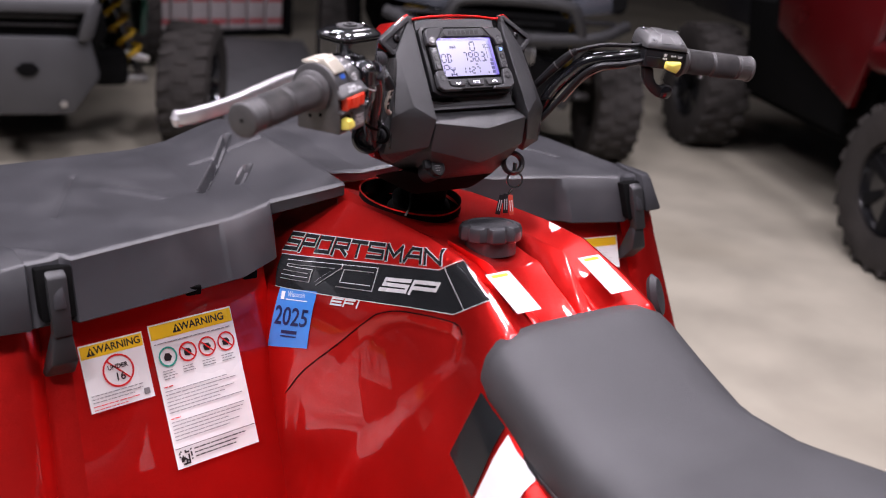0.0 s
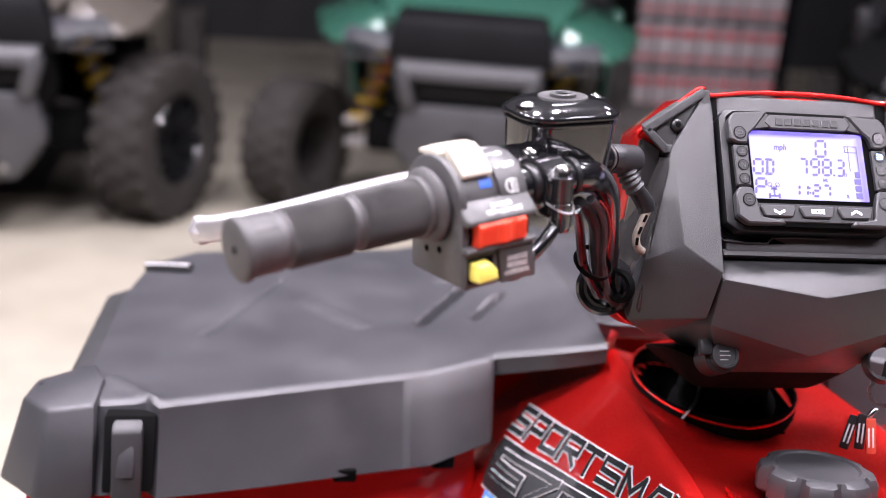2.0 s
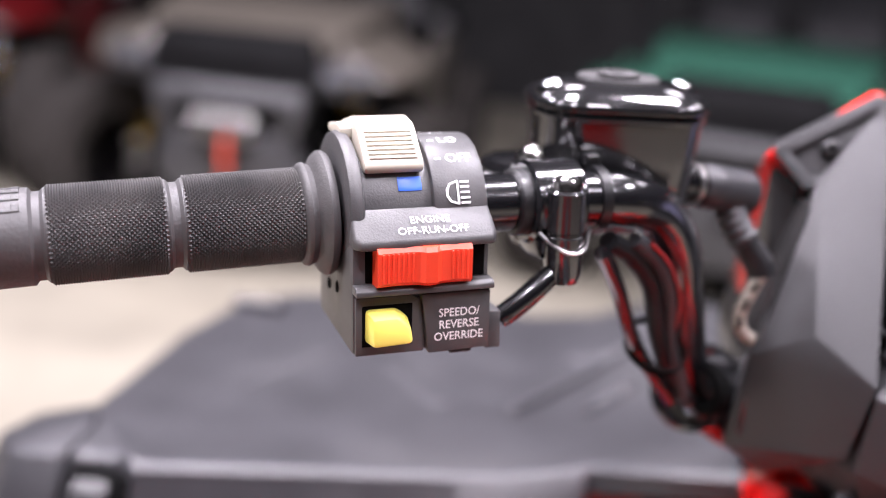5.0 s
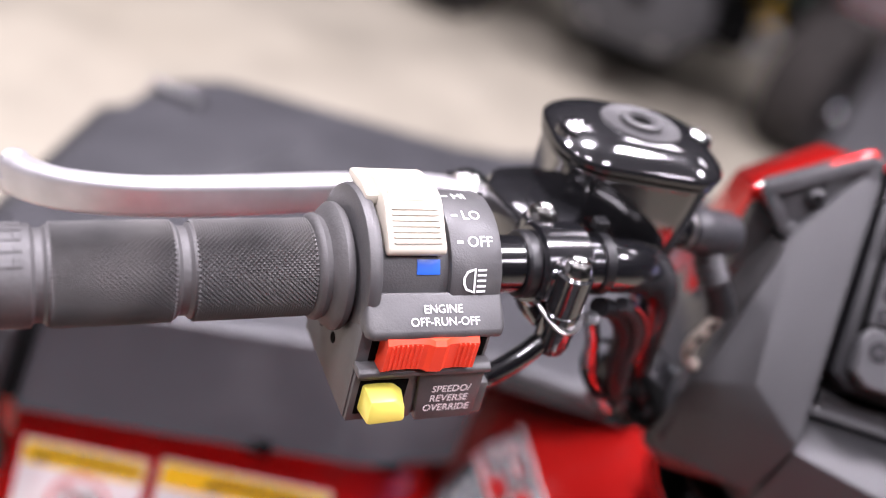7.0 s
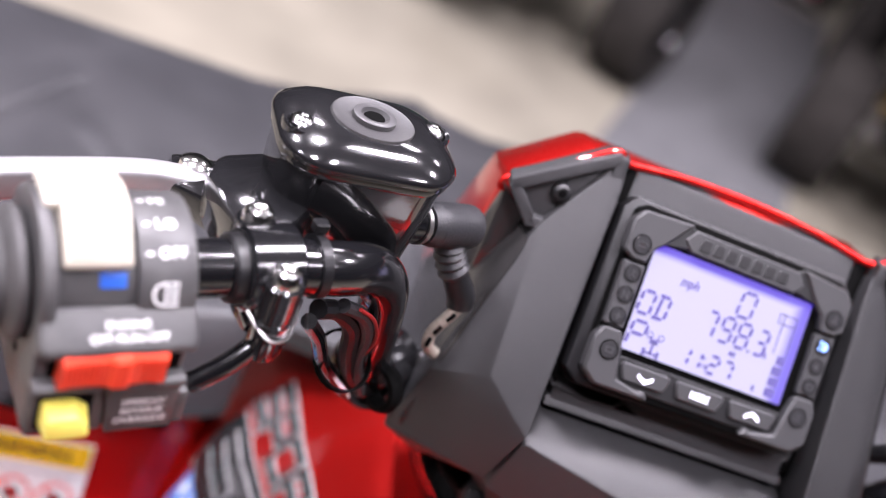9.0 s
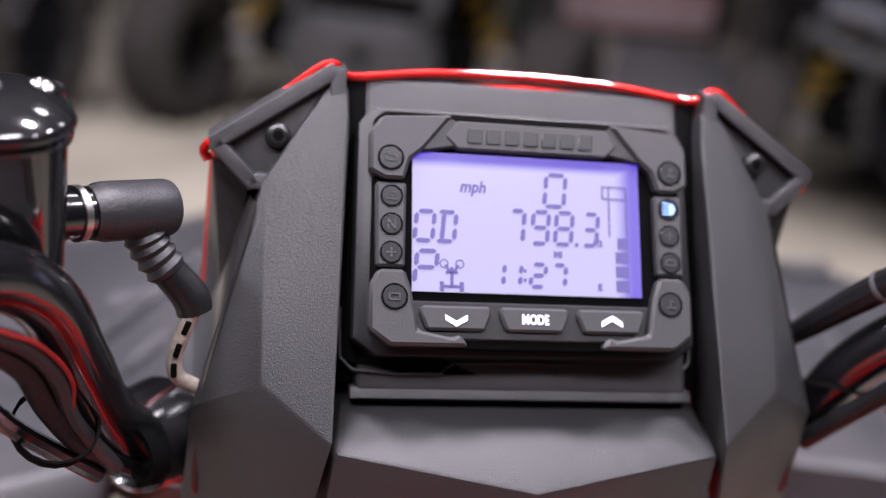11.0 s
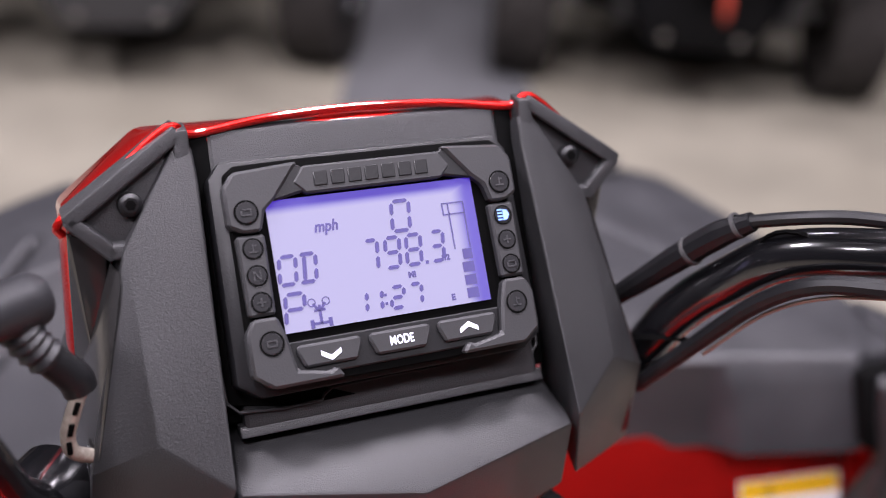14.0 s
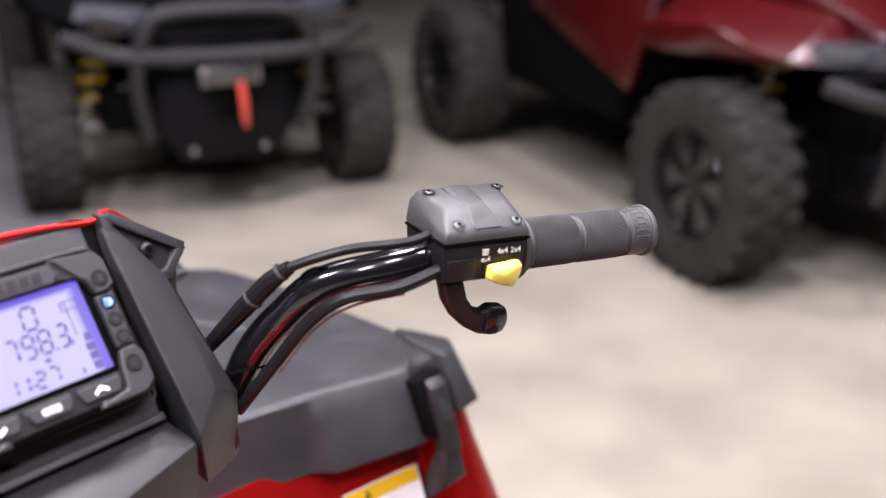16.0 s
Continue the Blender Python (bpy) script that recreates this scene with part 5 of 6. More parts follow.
# Cable bundle by the pod. The thin red strand paints the red body's reflection.
for pts, r, mm in (([(-.200, -.114, 1.172), (-.190, -.100, 1.164), (-.179, -.086, 1.148), (-.173, -.076, 1.126), (-.162, -.060, 1.100), (-.138, -.034, 1.070)], .0042, WIRE),
                   ([(-.190, -.106, 1.172), (-.178, -.092, 1.160), (-.170, -.080, 1.142), (-.166, -.070, 1.118), (-.154, -.054, 1.088)], .0032, PLASTIC),
                   ([(-.202, -.118, 1.168), (-.193, -.100, 1.148), (-.185, -.084, 1.126), (-.177, -.072, 1.110), (-.160, -.056, 1.086)], .0034, GLOSS),
                   ([(-.182, -.102, 1.170), (-.172, -.090, 1.158), (-.165, -.079, 1.140), (-.166, -.073, 1.122)], .0009, REDSTREAK)):
    part("cable", tube(pts, r, 10), mm, bar)
part("cable_clip", lathe([(.0140, -.002), (.0150, -.002), (.0150, .002), (.0140, .002)], 20, Matrix.Translation((-.172, -.070, 1.116)) @ Euler((radians(30), radians(20), 0)).to_matrix().to_4x4(), hollow=True), DEEP, bar)
part("lock_wire", tube([lp(.1985, .0110, -.0080), lp(.2015, .0180, -.0115), lp(.2050, .0242, -.0140), lp(.2095, .0252, -.0150), lp(.2150, .0225, -.0140), lp(.2210, .0125, -.0110), lp(.2250, .006, -.012)], .0008, 6), STEEL, bar)
part("cable_tie", _moved(along([(.2275, .0113), (.2275, .0128), (.2315, .0128), (.2315, .0113)], 28), LM), WIRE, bar)
part("tie_head", box(0, 0, 0, .0058, .0052, .0048, .0006, LM @ Matrix.Translation((.2300, .0070, .0142)), 1), WIRE, bar)
part("cable_grommet", lathe([(.008, 0), (.011, 0), (.0130, .004), (.012, .008), (.009, .008)], 24, frame_of((-.140, -.048, 1.092), (.6, -.8, 0), (0, 0, 1)), hollow=True), DEEP, pod)


def rp(s, b, h):
    """A place by the right control: inwards along the bar, towards the rider, up."""
    return RM @ Vector((s, b, h))


# Right control: throttle box, drive switch, thumb lever.
thr = part("throttle_housing", hull([rp(*p) for p in ((.1215, .0270, .0150), (.1855, .0270, .0145), (.1235, .0255, .0225), (.1835, .0255, .0220), (.1300, .0100, .0330), (.1760, .0090, .0330), (.1225, -.0200, .0385), (.1800, -.0220, .0370), (.1215, -.0250, .0300), (.1840, -.0250, .0300), (.1200, -.0250, .0145), (.1860, -.0250, .0145))], .0028), SWITCH, bar, "grey plastic throttle housing with screws", smooth=25)
part("housing_base", hull([rp(*p) for p in ((.1220, .0255, .0135), (.1850, .0255, .0135), (.1270, .0262, -.0110), (.1840, .0262, -.0110), (.1210, -.0240, .0135), (.1850, -.0240, .0135), (.1230, -.0220, -.0160), (.1830, -.0220, -.0160))], .0020), BLACK, thr)
part("seam_plate", hull([rp(s, b, h) for s in (.1214, .1856) for b in (.0262, -.0245) for h in (.0132, .0148)], .0004), DEEP, thr)
part("switch_face", hull([rp(*p) for p in ((.1250, .0272, .0120), (.1560, .0272, .0120), (.1280, .0276, -.0100), (.1560, .0276, -.0100), (.1250, .02, .0120), (.156, .02, .0120), (.128, .02, -.0100), (.156, .02, -.0100))], .0008), BLACK, thr)
part("side_cover", hull([rp(*p) for p in ((.1610, .0274, .0040), (.1820, .0274, .0040), (.1620, .0276, -.0095), (.1820, .0276, -.0095), (.161, .02, .004), (.182, .02, .004), (.162, .02, -.0095), (.182, .02, -.0095))], .0010), BLACK, thr)
for s, b, h, n in ((.1730, .0215, .0258, -.9), (.1306, .0215, .0258, -.9), (.1755, -.0140, .0372, -.16), (.1245, -.0130, .0378, -.16)):
    sm = frame_of(rp(s, b, h), RM.to_3x3() @ Vector((1, 0, 0)), RM.to_3x3() @ Vector((0, 1, n * .55)))
    sm = Matrix.Translation(sm.to_3x3() @ Vector((0, 0, -.0004))) @ sm if sm.to_3x3()[2][2] > 0 else frame_of(rp(s, b, h), RM.to_3x3() @ Vector((-1, 0, 0)), RM.to_3x3() @ Vector((0, -1, -n * .55)))
    sc = part("screw", lathe([(0, .0006), (.0020, .0009), (.0028, .0004), (.0030, -.004), (0, -.004)], 16, sm), DARKSTEEL, thr)
    # Flat black ring stands for the shaded recess round the screw head.
    part("recess_shade_ring", ring_flat(.0030, .0044, sm, .0002), BLACK, sc)
    part("drive_socket", lathe([(0, .0014), (.0013, .0014), (.0013, .0002), (0, .0002)], 6, sm), DEEP, sc)
part("top_panel", hull([rp(*p) for p in ((.1420, .0255, .0232), (.1640, .0255, .0228), (.1600, .0100, .0342), (.1480, .0100, .0342), (.1460, -.0180, .0392), (.1640, -.0185, .0386), (.1460, -.0180, .036), (.1640, -.0185, .036), (.145, .020, .022), (.162, .020, .022))], .0010), SWITCH, thr)
part("drive_switch", hull([rp(*p) for p in ((.1548, .0285, .0005), (.1318, .0285, .0022), (.1545, .0370, -.0012), (.1330, .0370, .0015), (.1470, .0395, -.0040), (.1320, .0350, -.0060), (.1380, .0370, -.0142), (.1440, .0370, -.0130), (.1540, .0350, -.0090), (.1545, .0270, -.0100), (.1330, .0270, -.0110))], .0015), YELLOW, thr, "yellow drive mode switch")
rm_ = frame_of(rp(.143, .0274, .0072), -(RM.to_3x3() @ Vector((1, 0, 0))), (0, 0.1, 1))
part("print", _moved(letters("4x4", .0052, bold=.00006), rm_ @ Matrix.Translation((.0, .0005, .0004))), WHITEPRINT, thr)
part("print", _moved(letters("2x4", .0052, bold=.00006), rm_ @ Matrix.Translation((.0100, .0005, .0004))), WHITEPRINT, thr)
part("print", _moved(letters("4x4", .0046, bold=.00006), rm_ @ Matrix.Translation((-.0125, -.0040, .0004))), WHITEPRINT, thr)
part("print", merged(flat(rect(-.0150, .0005, -.0100, .0012), rm_, .0004), flat(rect(-.0150, .002, -.0100, .0027), rm_, .0004), flat(rect(-.0145, -.001, -.0105, -.0003), rm_, .0004), flat(rect(-.0128, -.001, -.0122, .003), rm_, .0004)), WHITEPRINT, thr)
TB = frame_of(rp(0, .010, 0), RM.to_3x3() @ Vector((1, 0, 0)), RM.to_3x3() @ Vector((0, 0, 1)))
sgn = 1 if (TB.to_3x3() @ Vector((0, 0, 1))).dot(RM.to_3x3() @ Vector((0, 1, 0))) > 0 else -1
tl = part("thumb_lever", prism([(.1810, -.0120), (.1770, -.0260), (.1700, -.0370), (.1610, -.0455), (.1500, -.0515), (.1390, -.0540), (.1320, -.0520), (.1285, -.0460), (.1283, -.0390), (.1310, -.0345), (.1420, -.0330), (.1475, -.0362), (.1550, -.0330), (.1610, -.0250), (.1650, -.0120)], min(0, sgn * .011), max(0, sgn * .011), TB, .0030, 3), BLACK, thr, "black thumb throttle lever")
part("lever_pad", prism([(.1480, -.0495), (.1395, -.0522), (.1335, -.0505), (.1305, -.0455), (.1304, -.0395), (.1325, -.0362), (.1420, -.0352), (.1465, -.0385)], sgn * .0105 if sgn > 0 else -.0135, .0135 if sgn > 0 else -.0105, TB, .0016, 2), GLOSS, tl)
for pts, r, mm in (([rp(.175, .004, .018), (.2058, -.125, 1.2115), (.1755, -.100, 1.2080), (.1535, -.070, 1.1942), (.148, -.060, 1.185)], .0032, WIRE),
                   ([(.1550, -.072, 1.1955), (.1480, -.060, 1.1840), (.1399, -.045, 1.1657), (.1278, -.020, 1.1337), (.120, -.01, 1.12)], [.0044, .0064, .0066, .0050, .003], WIRE),
                   ([rp(.175, .020, .000), (.2123, -.138, 1.1920), (.1901, -.130, 1.1870), (.1675, -.106, 1.1800), (.1564, -.084, 1.1600), (.1463, -.060, 1.1250), (.1332, -.040, 1.0920)], .0042, WIRE),
                   ([rp(.178, .022, .004), (.2150, -.139, 1.1950), (.2100, -.139, 1.1930)], .0012, REDSTREAK),
                   ([(.1935, -.1325, 1.1830), (.1712, -.1095, 1.1750), (.1600, -.0870, 1.1560), (.1500, -.0640, 1.1220)], .0009, STRAW)):
    part("cable", tube(pts, r, 10), mm, bar)
for q, d in (((.1716, -.083, 1.1800), (.03, .028, .012)), ((.1430, -.036, 1.115), (.010, .022, .036))):
    part("cable_tie", _moved(lathe([(.0150, -.0012), (.0160, -.0012), (.0160, .0012), (.0150, .0012)], 20, hollow=True), Matrix.Translation(q) @ Vector(d).to_track_quat("Z", "Y").to_matrix().to_4x4()), DEEP, bar)

for q, d, rr in (((.1520, -.0665, 1.1912), (-.010, .013, -.015), .0058), ((.1425, -.0500, 1.1715), (-.008, .015, -.018), .0068)):
    part("boot_ring", _moved(lathe([(rr - .0008, -.0009), (rr + .0004, -.0009), (rr + .0004, .0009), (rr - .0008, .0009)], 20, hollow=True), Matrix.Translation(q) @ Vector(d).to_track_quat("Z", "Y").to_matrix().to_4x4()), SWITCH, bar)

gm_ = frame_of((-.150, -.030, 1.082), (.80, -.55, .05), (0, .12, 1))
grommet = part("cable_grommet", lathe([(0, .004), (.008, .004), (.0125, -.001), (.0150, -.001), (.0175, .0035), (.0205, .0020), (.0215, -.004), (.0215, -.020), (0, -.020)], 36, gm_), GLOSS, pod, "glossy black rubber cable grommet")
part("grommet_boss", lathe([(0, .010), (.004, .010), (.006, .004), (0, .004)], 20, gm_), SATIN, grommet)
# Power socket and ignition under the pod, key hanging from it.
sock = part("power_socket", _moved(lathe([(0, .0095), (.0095, .0095), (.0098, .0105), (.0122, .0105), (.0130, .004), (.016, .003), (.016, -.02), (0, -.02)], 24), frame_of((-.060, -.058, 1.040), (1, 0, 0), (0, .5, .86)) @ Matrix.Diagonal((.85, .85, 1, 1))), BLACK, pod)
part("socket_tab", _moved(box(-.014, .006, .006, .010, .012, .006, .001), frame_of((-.060, -.058, 1.040), (1, 0, 0), (0, .5, .86))), BLACK, sock)
part("ignition_ring", lathe([(.011, .0), (.0165, .0), (.0175, .006), (.014, .010), (.0115, .008)], 28, frame_of((.0745, -.0560, 1.0360), (1, -.3, 0), (0, .35, .94)), hollow=True), BLACK, pod)

part("socket_mark", merged(*[flat(rect(-.0045, y, .0045 - abs(y) * .6, y + .0008), frame_of((-.060, -.058, 1.040), (1, 0, 0), (0, .5, .86)) @ Matrix.Translation((0, 0, .0097)), .0002) for y in (-.0042, -.0010, .0022)]), GREYINK, sock)

# ---- decals and labels on the quad bike ----
band = draped("black_band", [(.122, .8245), (-.2106, .9015), (-.1540, .9370), (.152, .8600)], DECALBLACK, cover, "black decal band with thin silver outline", off=.0009, nu=72, nv=16)
draped("band_tip", [(-.2106, .9015), (-.2500, .9325), (-.1780, .9560), (-.1540, .9370)], DECALBLACK, band, off=.0009, nu=20, nv=16)
EDGE = [(.122, .8245), (-.2106, .9015), (-.2500, .9325), (-.1780, .9560), (-.1540, .9370), (.152, .8600)]
for a, b in [*zip(EDGE, EDGE[1:]), ((-.1609, .9441), (-.2234, .9119))]:
    a, b = np.array(a), np.array(b)
    nrm = np.array([-(b - a)[1], (b - a)[0]])
    nrm = nrm / np.linalg.norm(nrm) * .0009
    draped("outline", [a, b, b + nrm, a + nrm], SILVERLINE, band, off=.0017, nu=24, nv=1)

# Angular lettering: each sign is a set of stroke lines in a unit cell.
STROKES = {
    "S": [[(1, 1), (0, 1), (0, .52), (1, .48), (1, 0), (-.05, 0)]], "P": [[(0, -.08), (0, 1), (1, 1), (1, .42), (0, .42)]],
    "O": [[(0, 0), (0, 1), (1, 1), (1, 0), (0, 0)]], "R": [[(0, -.08), (0, 1), (1, 1), (1, .46), (.1, .46)], [(.45, .46), (1, -.05)]],
    "T": [[(-.05, 1), (1.05, 1)], [(.5, 1), (.5, -.08)]], "M": [[(0, -.08), (0, 1), (.5, .25), (1, 1), (1, -.08)]],
    "A": [[(-.05, -.05), (.42, 1), (1, 1), (1, -.08)], [(.25, .38), (1, .38)]], "N": [[(0, -.08), (0, 1), (1, 0), (1, 1.08)]],
    "E": [[(1, 1), (0, 1), (0, 0), (1, 0)], [(0, .5), (.9, .5)]], "F": [[(1, 1), (0, 1), (0, -.08)], [(0, .48), (.9, .48)]], "I": [[(.5, -.08), (.5, 1.08)]],
    "5": [[(1, 1), (0, 1), (0, .58), (1, .52), (1, 0), (-.05, 0)]], "7": [[(-.05, 1), (1, 1), (.30, -.08)]], "0": [[(0, 0), (0, 1), (1, 1), (1, 0), (0, 0)]]}


def lettering(sign, u0, u1, w, h, half, corners, off):
    """One sign between u0 and u1 of a word that is w by h metres, its strokes 2 * half wide, draped into four corners."""
    bm = bmesh.new()
    inset = STROKE + .0004
    x0, x1 = u0 * w + inset, u1 * w - inset
    for line in STROKES[sign]:
        pts = [np.array((x0 + (x1 - x0) * x, inset + (h - 2 * inset) * y)) for x, y in line]
        for a, b in zip(pts, pts[1:]):
            d = (b - a) / max(1e-6, np.linalg.norm(b - a))
            q = np.array((-d[1], d[0])) * half
            a, b = a - d * half * .98, b + d * half * .98
            n = max(2, int(np.linalg.norm(b - a) / .005))
            rows = [[bm.verts.new((*((a + (b - a) * k / n + q * e) / (w, h)), 0)) for e in (-1, 1)] for k in range(n + 1)]
            for r0, r1 in zip(rows, rows[1:]):
                bm.faces.new((r0[0], r1[0], r1[1], r0[1]))
    return drape_flat(bm, *corners, off)


# Name, black with a silver edge.
STROKE = .0023
NAME = ((.1570, .8640), (-.1570, .9430), (-.1420, .9585), (.1700, .8865))
for k, sign in enumerate("SPORTSMAN"):
    u0, u1 = k / 9 + (.004 if k else 0), (k + 1) / 9 - .004
    edge = part("name_edge", lettering(sign, u0, u1, .325, .0215, .0031, NAME, .0011), SILVERLINE, cover)
    part("name_letter", lettering(sign, u0, u1, .325, .0215, .0021, NAME, .0018), DECALBLACK, edge)
# Model number, outlined in silver on the band.
STROKE = .0031
for sign, u0, u1 in (("5", .0, .345), ("7", .325, .635), ("0", .635, 1.0)):
    fig = part("number_figure", lettering(sign, u0, u1, .196, .0290, .0034, ((.1140, .8380), (-.0665, .8798), (-.0530, .9068), (.1280, .8605)), .0021), SILVERLINE, band)
    part("figure_fill", lettering(sign, u0, u1, .196, .0290, .0025, ((.1140, .8380), (-.0665, .8798), (-.0530, .9068), (.1280, .8605)), .0029), DECALBLACK, fig)
STROKE = .0026
for sign, u0, u1 in (("S", .0, .49), ("P", .51, 1.0)):
    part("model_letter", lettering(sign, u0, u1, .102, .0190, .0023, ((-.0760, .8838), (-.1700, .9078), (-.1700, .9278), (-.0735, .9022)), .0019), SILVERLINE, band)
STROKE = .0014
for sign, u0, u1 in (("E", .0, .42), ("F", .44, .82), ("I", .82, 1.0)):
    part("injection_letter", lettering(sign, u0, u1, .056, .0115, .0012, ((-.0050, .8410), (-.0608, .8555), (-.0590, .8660), (-.0040, .8530)), .0016), SILVERLINE, cover)


def draped_text(name, text, a, b, c, d, material, off=.0020, shear=.2, bold=0.0, parent=None):
    """Text fitted into four corners (y, z) of the left flank."""
    bm = letters(text, 1.0, shear, 0, bold)
    xs, ys = [v.co.x for v in bm.verts], [v.co.y for v in bm.verts]
    x0, x1, y0, y1 = min(xs), max(xs), min(ys), max(ys)
    for v in bm.verts:
        v.co = ((v.co.x - x0) / (x1 - x0), (v.co.y - y0) / (y1 - y0), 0)
    return part(name, drape_flat(bm, a, b, c, d, off), material, parent or cover)


sticker = draped("year_sticker", [(.104, .739), (.0145, .7705), (.0285, .848), (.1090, .8265)], STICKER, cover, "blue state registration sticker", off=.0012)
draped_text("print", "2025", (.0990, .7750), (.0270, .7965), (.0300, .8210), (.1030, .8025), NAVY, .0018, 0, .012, sticker)
draped_text("print", "Wisconsin", (.084, .8215), (.048, .8320), (.0495, .8390), (.086, .8290), WHITEPRINT, .0018, 0, 0, sticker)
draped("print_bar", [(.086, .8165), (.040, .8290), (.0402, .8303), (.0862, .8178)], WHITEPRINT, sticker, off=.0018)
draped("print_bar", [(.078, .7690), (.043, .7800), (.0435, .7845), (.0785, .7735)], NAVY, sticker, off=.0018)
draped("print_bar", [(.078, .7640), (.043, .7750), (.0432, .7768), (.0782, .7658)], NAVY, sticker, off=.0018)
draped("state_shape", [(.098, .8130), (.0895, .8155), (.0920, .8270), (.1010, .8240)], WHITEPRINT, sticker, off=.0018, nu=2, nv=2)
flash = draped("side_flash", [(-.287, .757), (-.342, .729), (-.352, .821), (-.303, .842)], DECALBLACK, cover, "black and white flash decal", off=.0016, nu=14, nv=10)
draped("flash_white", [(-.347, .727), (-.408, .745), (-.410, .780), (-.360, .815)], WHITEPRINT, flash, off=.0024, nu=14, nv=10)
# Warning labels on the fender wall that faces the rider.
def wall_frame(x, z, side=-1):
    y = .098 + (z - .8) * .46 + (-abs(x) + .45) * .15 + skew(x)
    right = Vector((1, .15 * (1 if side < 0 else -1), 0))
    return frame_of((x, y - .0022, z), right, (0, .46, 1))


def bars(rows, m, material, parent, name="print_bar"):
    """Lines of print too small to read: (x0, y, x1, height)."""
    return part(name, merged(*[flat(rect(x0, y, x1, y + h), m, .0003) for x0, y, x1, h in rows]), material, parent)


rng = random.Random(4)


def print_lines(x0, x1, top, bottom, step, m, parent, material=None, h=.0011):
    rows, y = [], top
    while y > bottom:
        x = x0
        end = x1 - rng.random() * (x1 - x0) * .35
        while x < end:
            w = .003 + rng.random() * .007
            rows.append((x, y, min(x + w, end), h))
            x += w + .0014
        y -= step
    bars(rows, m, material or GREYINK, parent)


def hazard(m, x, y, s, parent):
    part("hazard_mark", flat([(x - s, y - s * .8), (x + s, y - s * .8), (x, y + s)], m, .0003), INK, parent)
    part("hazard_stroke", flat(rect(x - s * .13, y - s * .45, x + s * .13, y + s * .45), m, .0005), AMBER, parent)


wm = wall_frame(-.446, .759)
lab = part("age_label", _moved(box(0, 0, 0, .090, .089, .0006, .0), wm), WHITE, fenders[0], "white warning label with amber heading")
lz = wm @ Matrix.Translation((0, 0, .0005))
part("heading_bar", flat(rect(-.0435, .026, .0435, .0425), lz), AMBER, lab)
lz2 = wm @ Matrix.Translation((0, 0, .0012))
hazard(lz2, -.030, .0335, .006, lab)
part("print", _moved(letters("WARNING", .0135, bold=.0003), lz2 @ Matrix.Translation((.008, .0345, 0))), INK, lab)
part("ban_ring", ring_flat(.0195, .0220, lz2 @ Matrix.Translation((.002, .002, 0))), REDINK, lab)
part("ban_stroke", flat([(-.0150, .0150), (-.0135, .0165), (.0150, -.0120), (.0135, -.0135)], lz2 @ Matrix.Translation((.002, .002, 0)), .0003), REDINK, lab)
part("print", _moved(letters("UNDER", .0085, bold=.0002), lz2 @ Matrix.Translation((.002, .0075, .0004))), INK, lab)
part("print", _moved(letters("16", .0150, bold=.0003), lz2 @ Matrix.Translation((.003, -.0065, .0004))), INK, lab)
print_lines(-.041, .038, -.0235, -.036, .0044, lz2, lab)
print_lines(-.041, .026, -.0375, -.043, .0044, lz2, lab, REDINK)
part("code_square", flat(rect(.031, -.0385, .039, -.0305), lz2), GREYINK, lab)
wm = wall_frame(-.3245, .7125)
big = part("rider_label", _moved(box(0, 0, 0, .130, .200, .0006, .0), wm), WHITE, fenders[0], "large white warning label with amber heading")
lz, lz2 = wm @ Matrix.Translation((0, 0, .0005)), wm @ Matrix.Translation((0, 0, .0012))
part("heading_bar", flat(rect(-.0635, .079, .0635, .098), lz), AMBER, big)
hazard(lz2, -.024, .0880, .0065, big)
part("print", _moved(letters("WARNING", .0145, bold=.0003), lz2 @ Matrix.Translation((.016, .0885, 0))), INK, big)
print_lines(-.061, .060, .072, .070, .004, lz2, big)
for k in range(4):
    c = lz2 @ Matrix.Translation((-.045 + k * .0305, .053, 0))
    part("ban_ring", ring_flat(.0115, .0138, c), GREENINK if k == 0 else REDINK, big)
    part("pictogram", flat([(-.007, -.006), (.003, -.008), (.008, -.001), (.004, .006), (-.004, .007), (-.008, .001)], c @ Matrix.Diagonal((.74, .74, 1, 1)), .0003), INK, big)
    if k:
        part("ban_stroke", flat([(-.0092, .0078), (-.0078, .0092), (.0092, -.0078), (.0078, -.0092)], c @ Matrix.Translation((0, 0, .0004)), .0003), REDINK, big)
    print_lines(-.057 + k * .0305, -.034 + k * .0305, .034, .020 if k == 0 else .026, .0036, lz2, big, h=.0010)
print_lines(-.060, -.042, .0125, .0115, .004, lz2, big, REDINK, .0014)
print_lines(-.060, .056, .0065, -.026, .0049, lz2, big)
print_lines(-.060, -.044, -.0315, -.032, .004, lz2, big, REDINK, .0014)
print_lines(-.060, .058, -.0365, -.062, .0049, lz2, big)
part("rule", flat(rect(-.0635, -.0725, .0635, -.0718), lz2), INK, big)
code = []
for i in range(9):
    for j in range(9):
        if rng.random() < .5:
            code.append(flat(rect(-.060 + i * .0022, -.0960 + j * .0022, -.0578 + i * .0022, -.0938 + j * .0022), lz2, .0003))
part("code_square", merged(*code), INK, big)
print_lines(-.036, .060, -.0790, -.094, .0055, lz2, big, INK, .0016)
wm = wall_frame(.444, .786, 1)
rl_ = part("load_label", _moved(box(0, 0, 0, .098, .058, .0006), wm), WHITE, fenders[1], "white label with amber heading")
part("heading_bar", flat(rect(-.047, .012, .047, .0275), wm @ Matrix.Translation((0, 0, .0005))), AMBER, rl_)
print_lines(-.044, .040, .004, -.022, .005, wm @ Matrix.Translation((0, 0, .0012)), rl_, PALEINK, .0007)
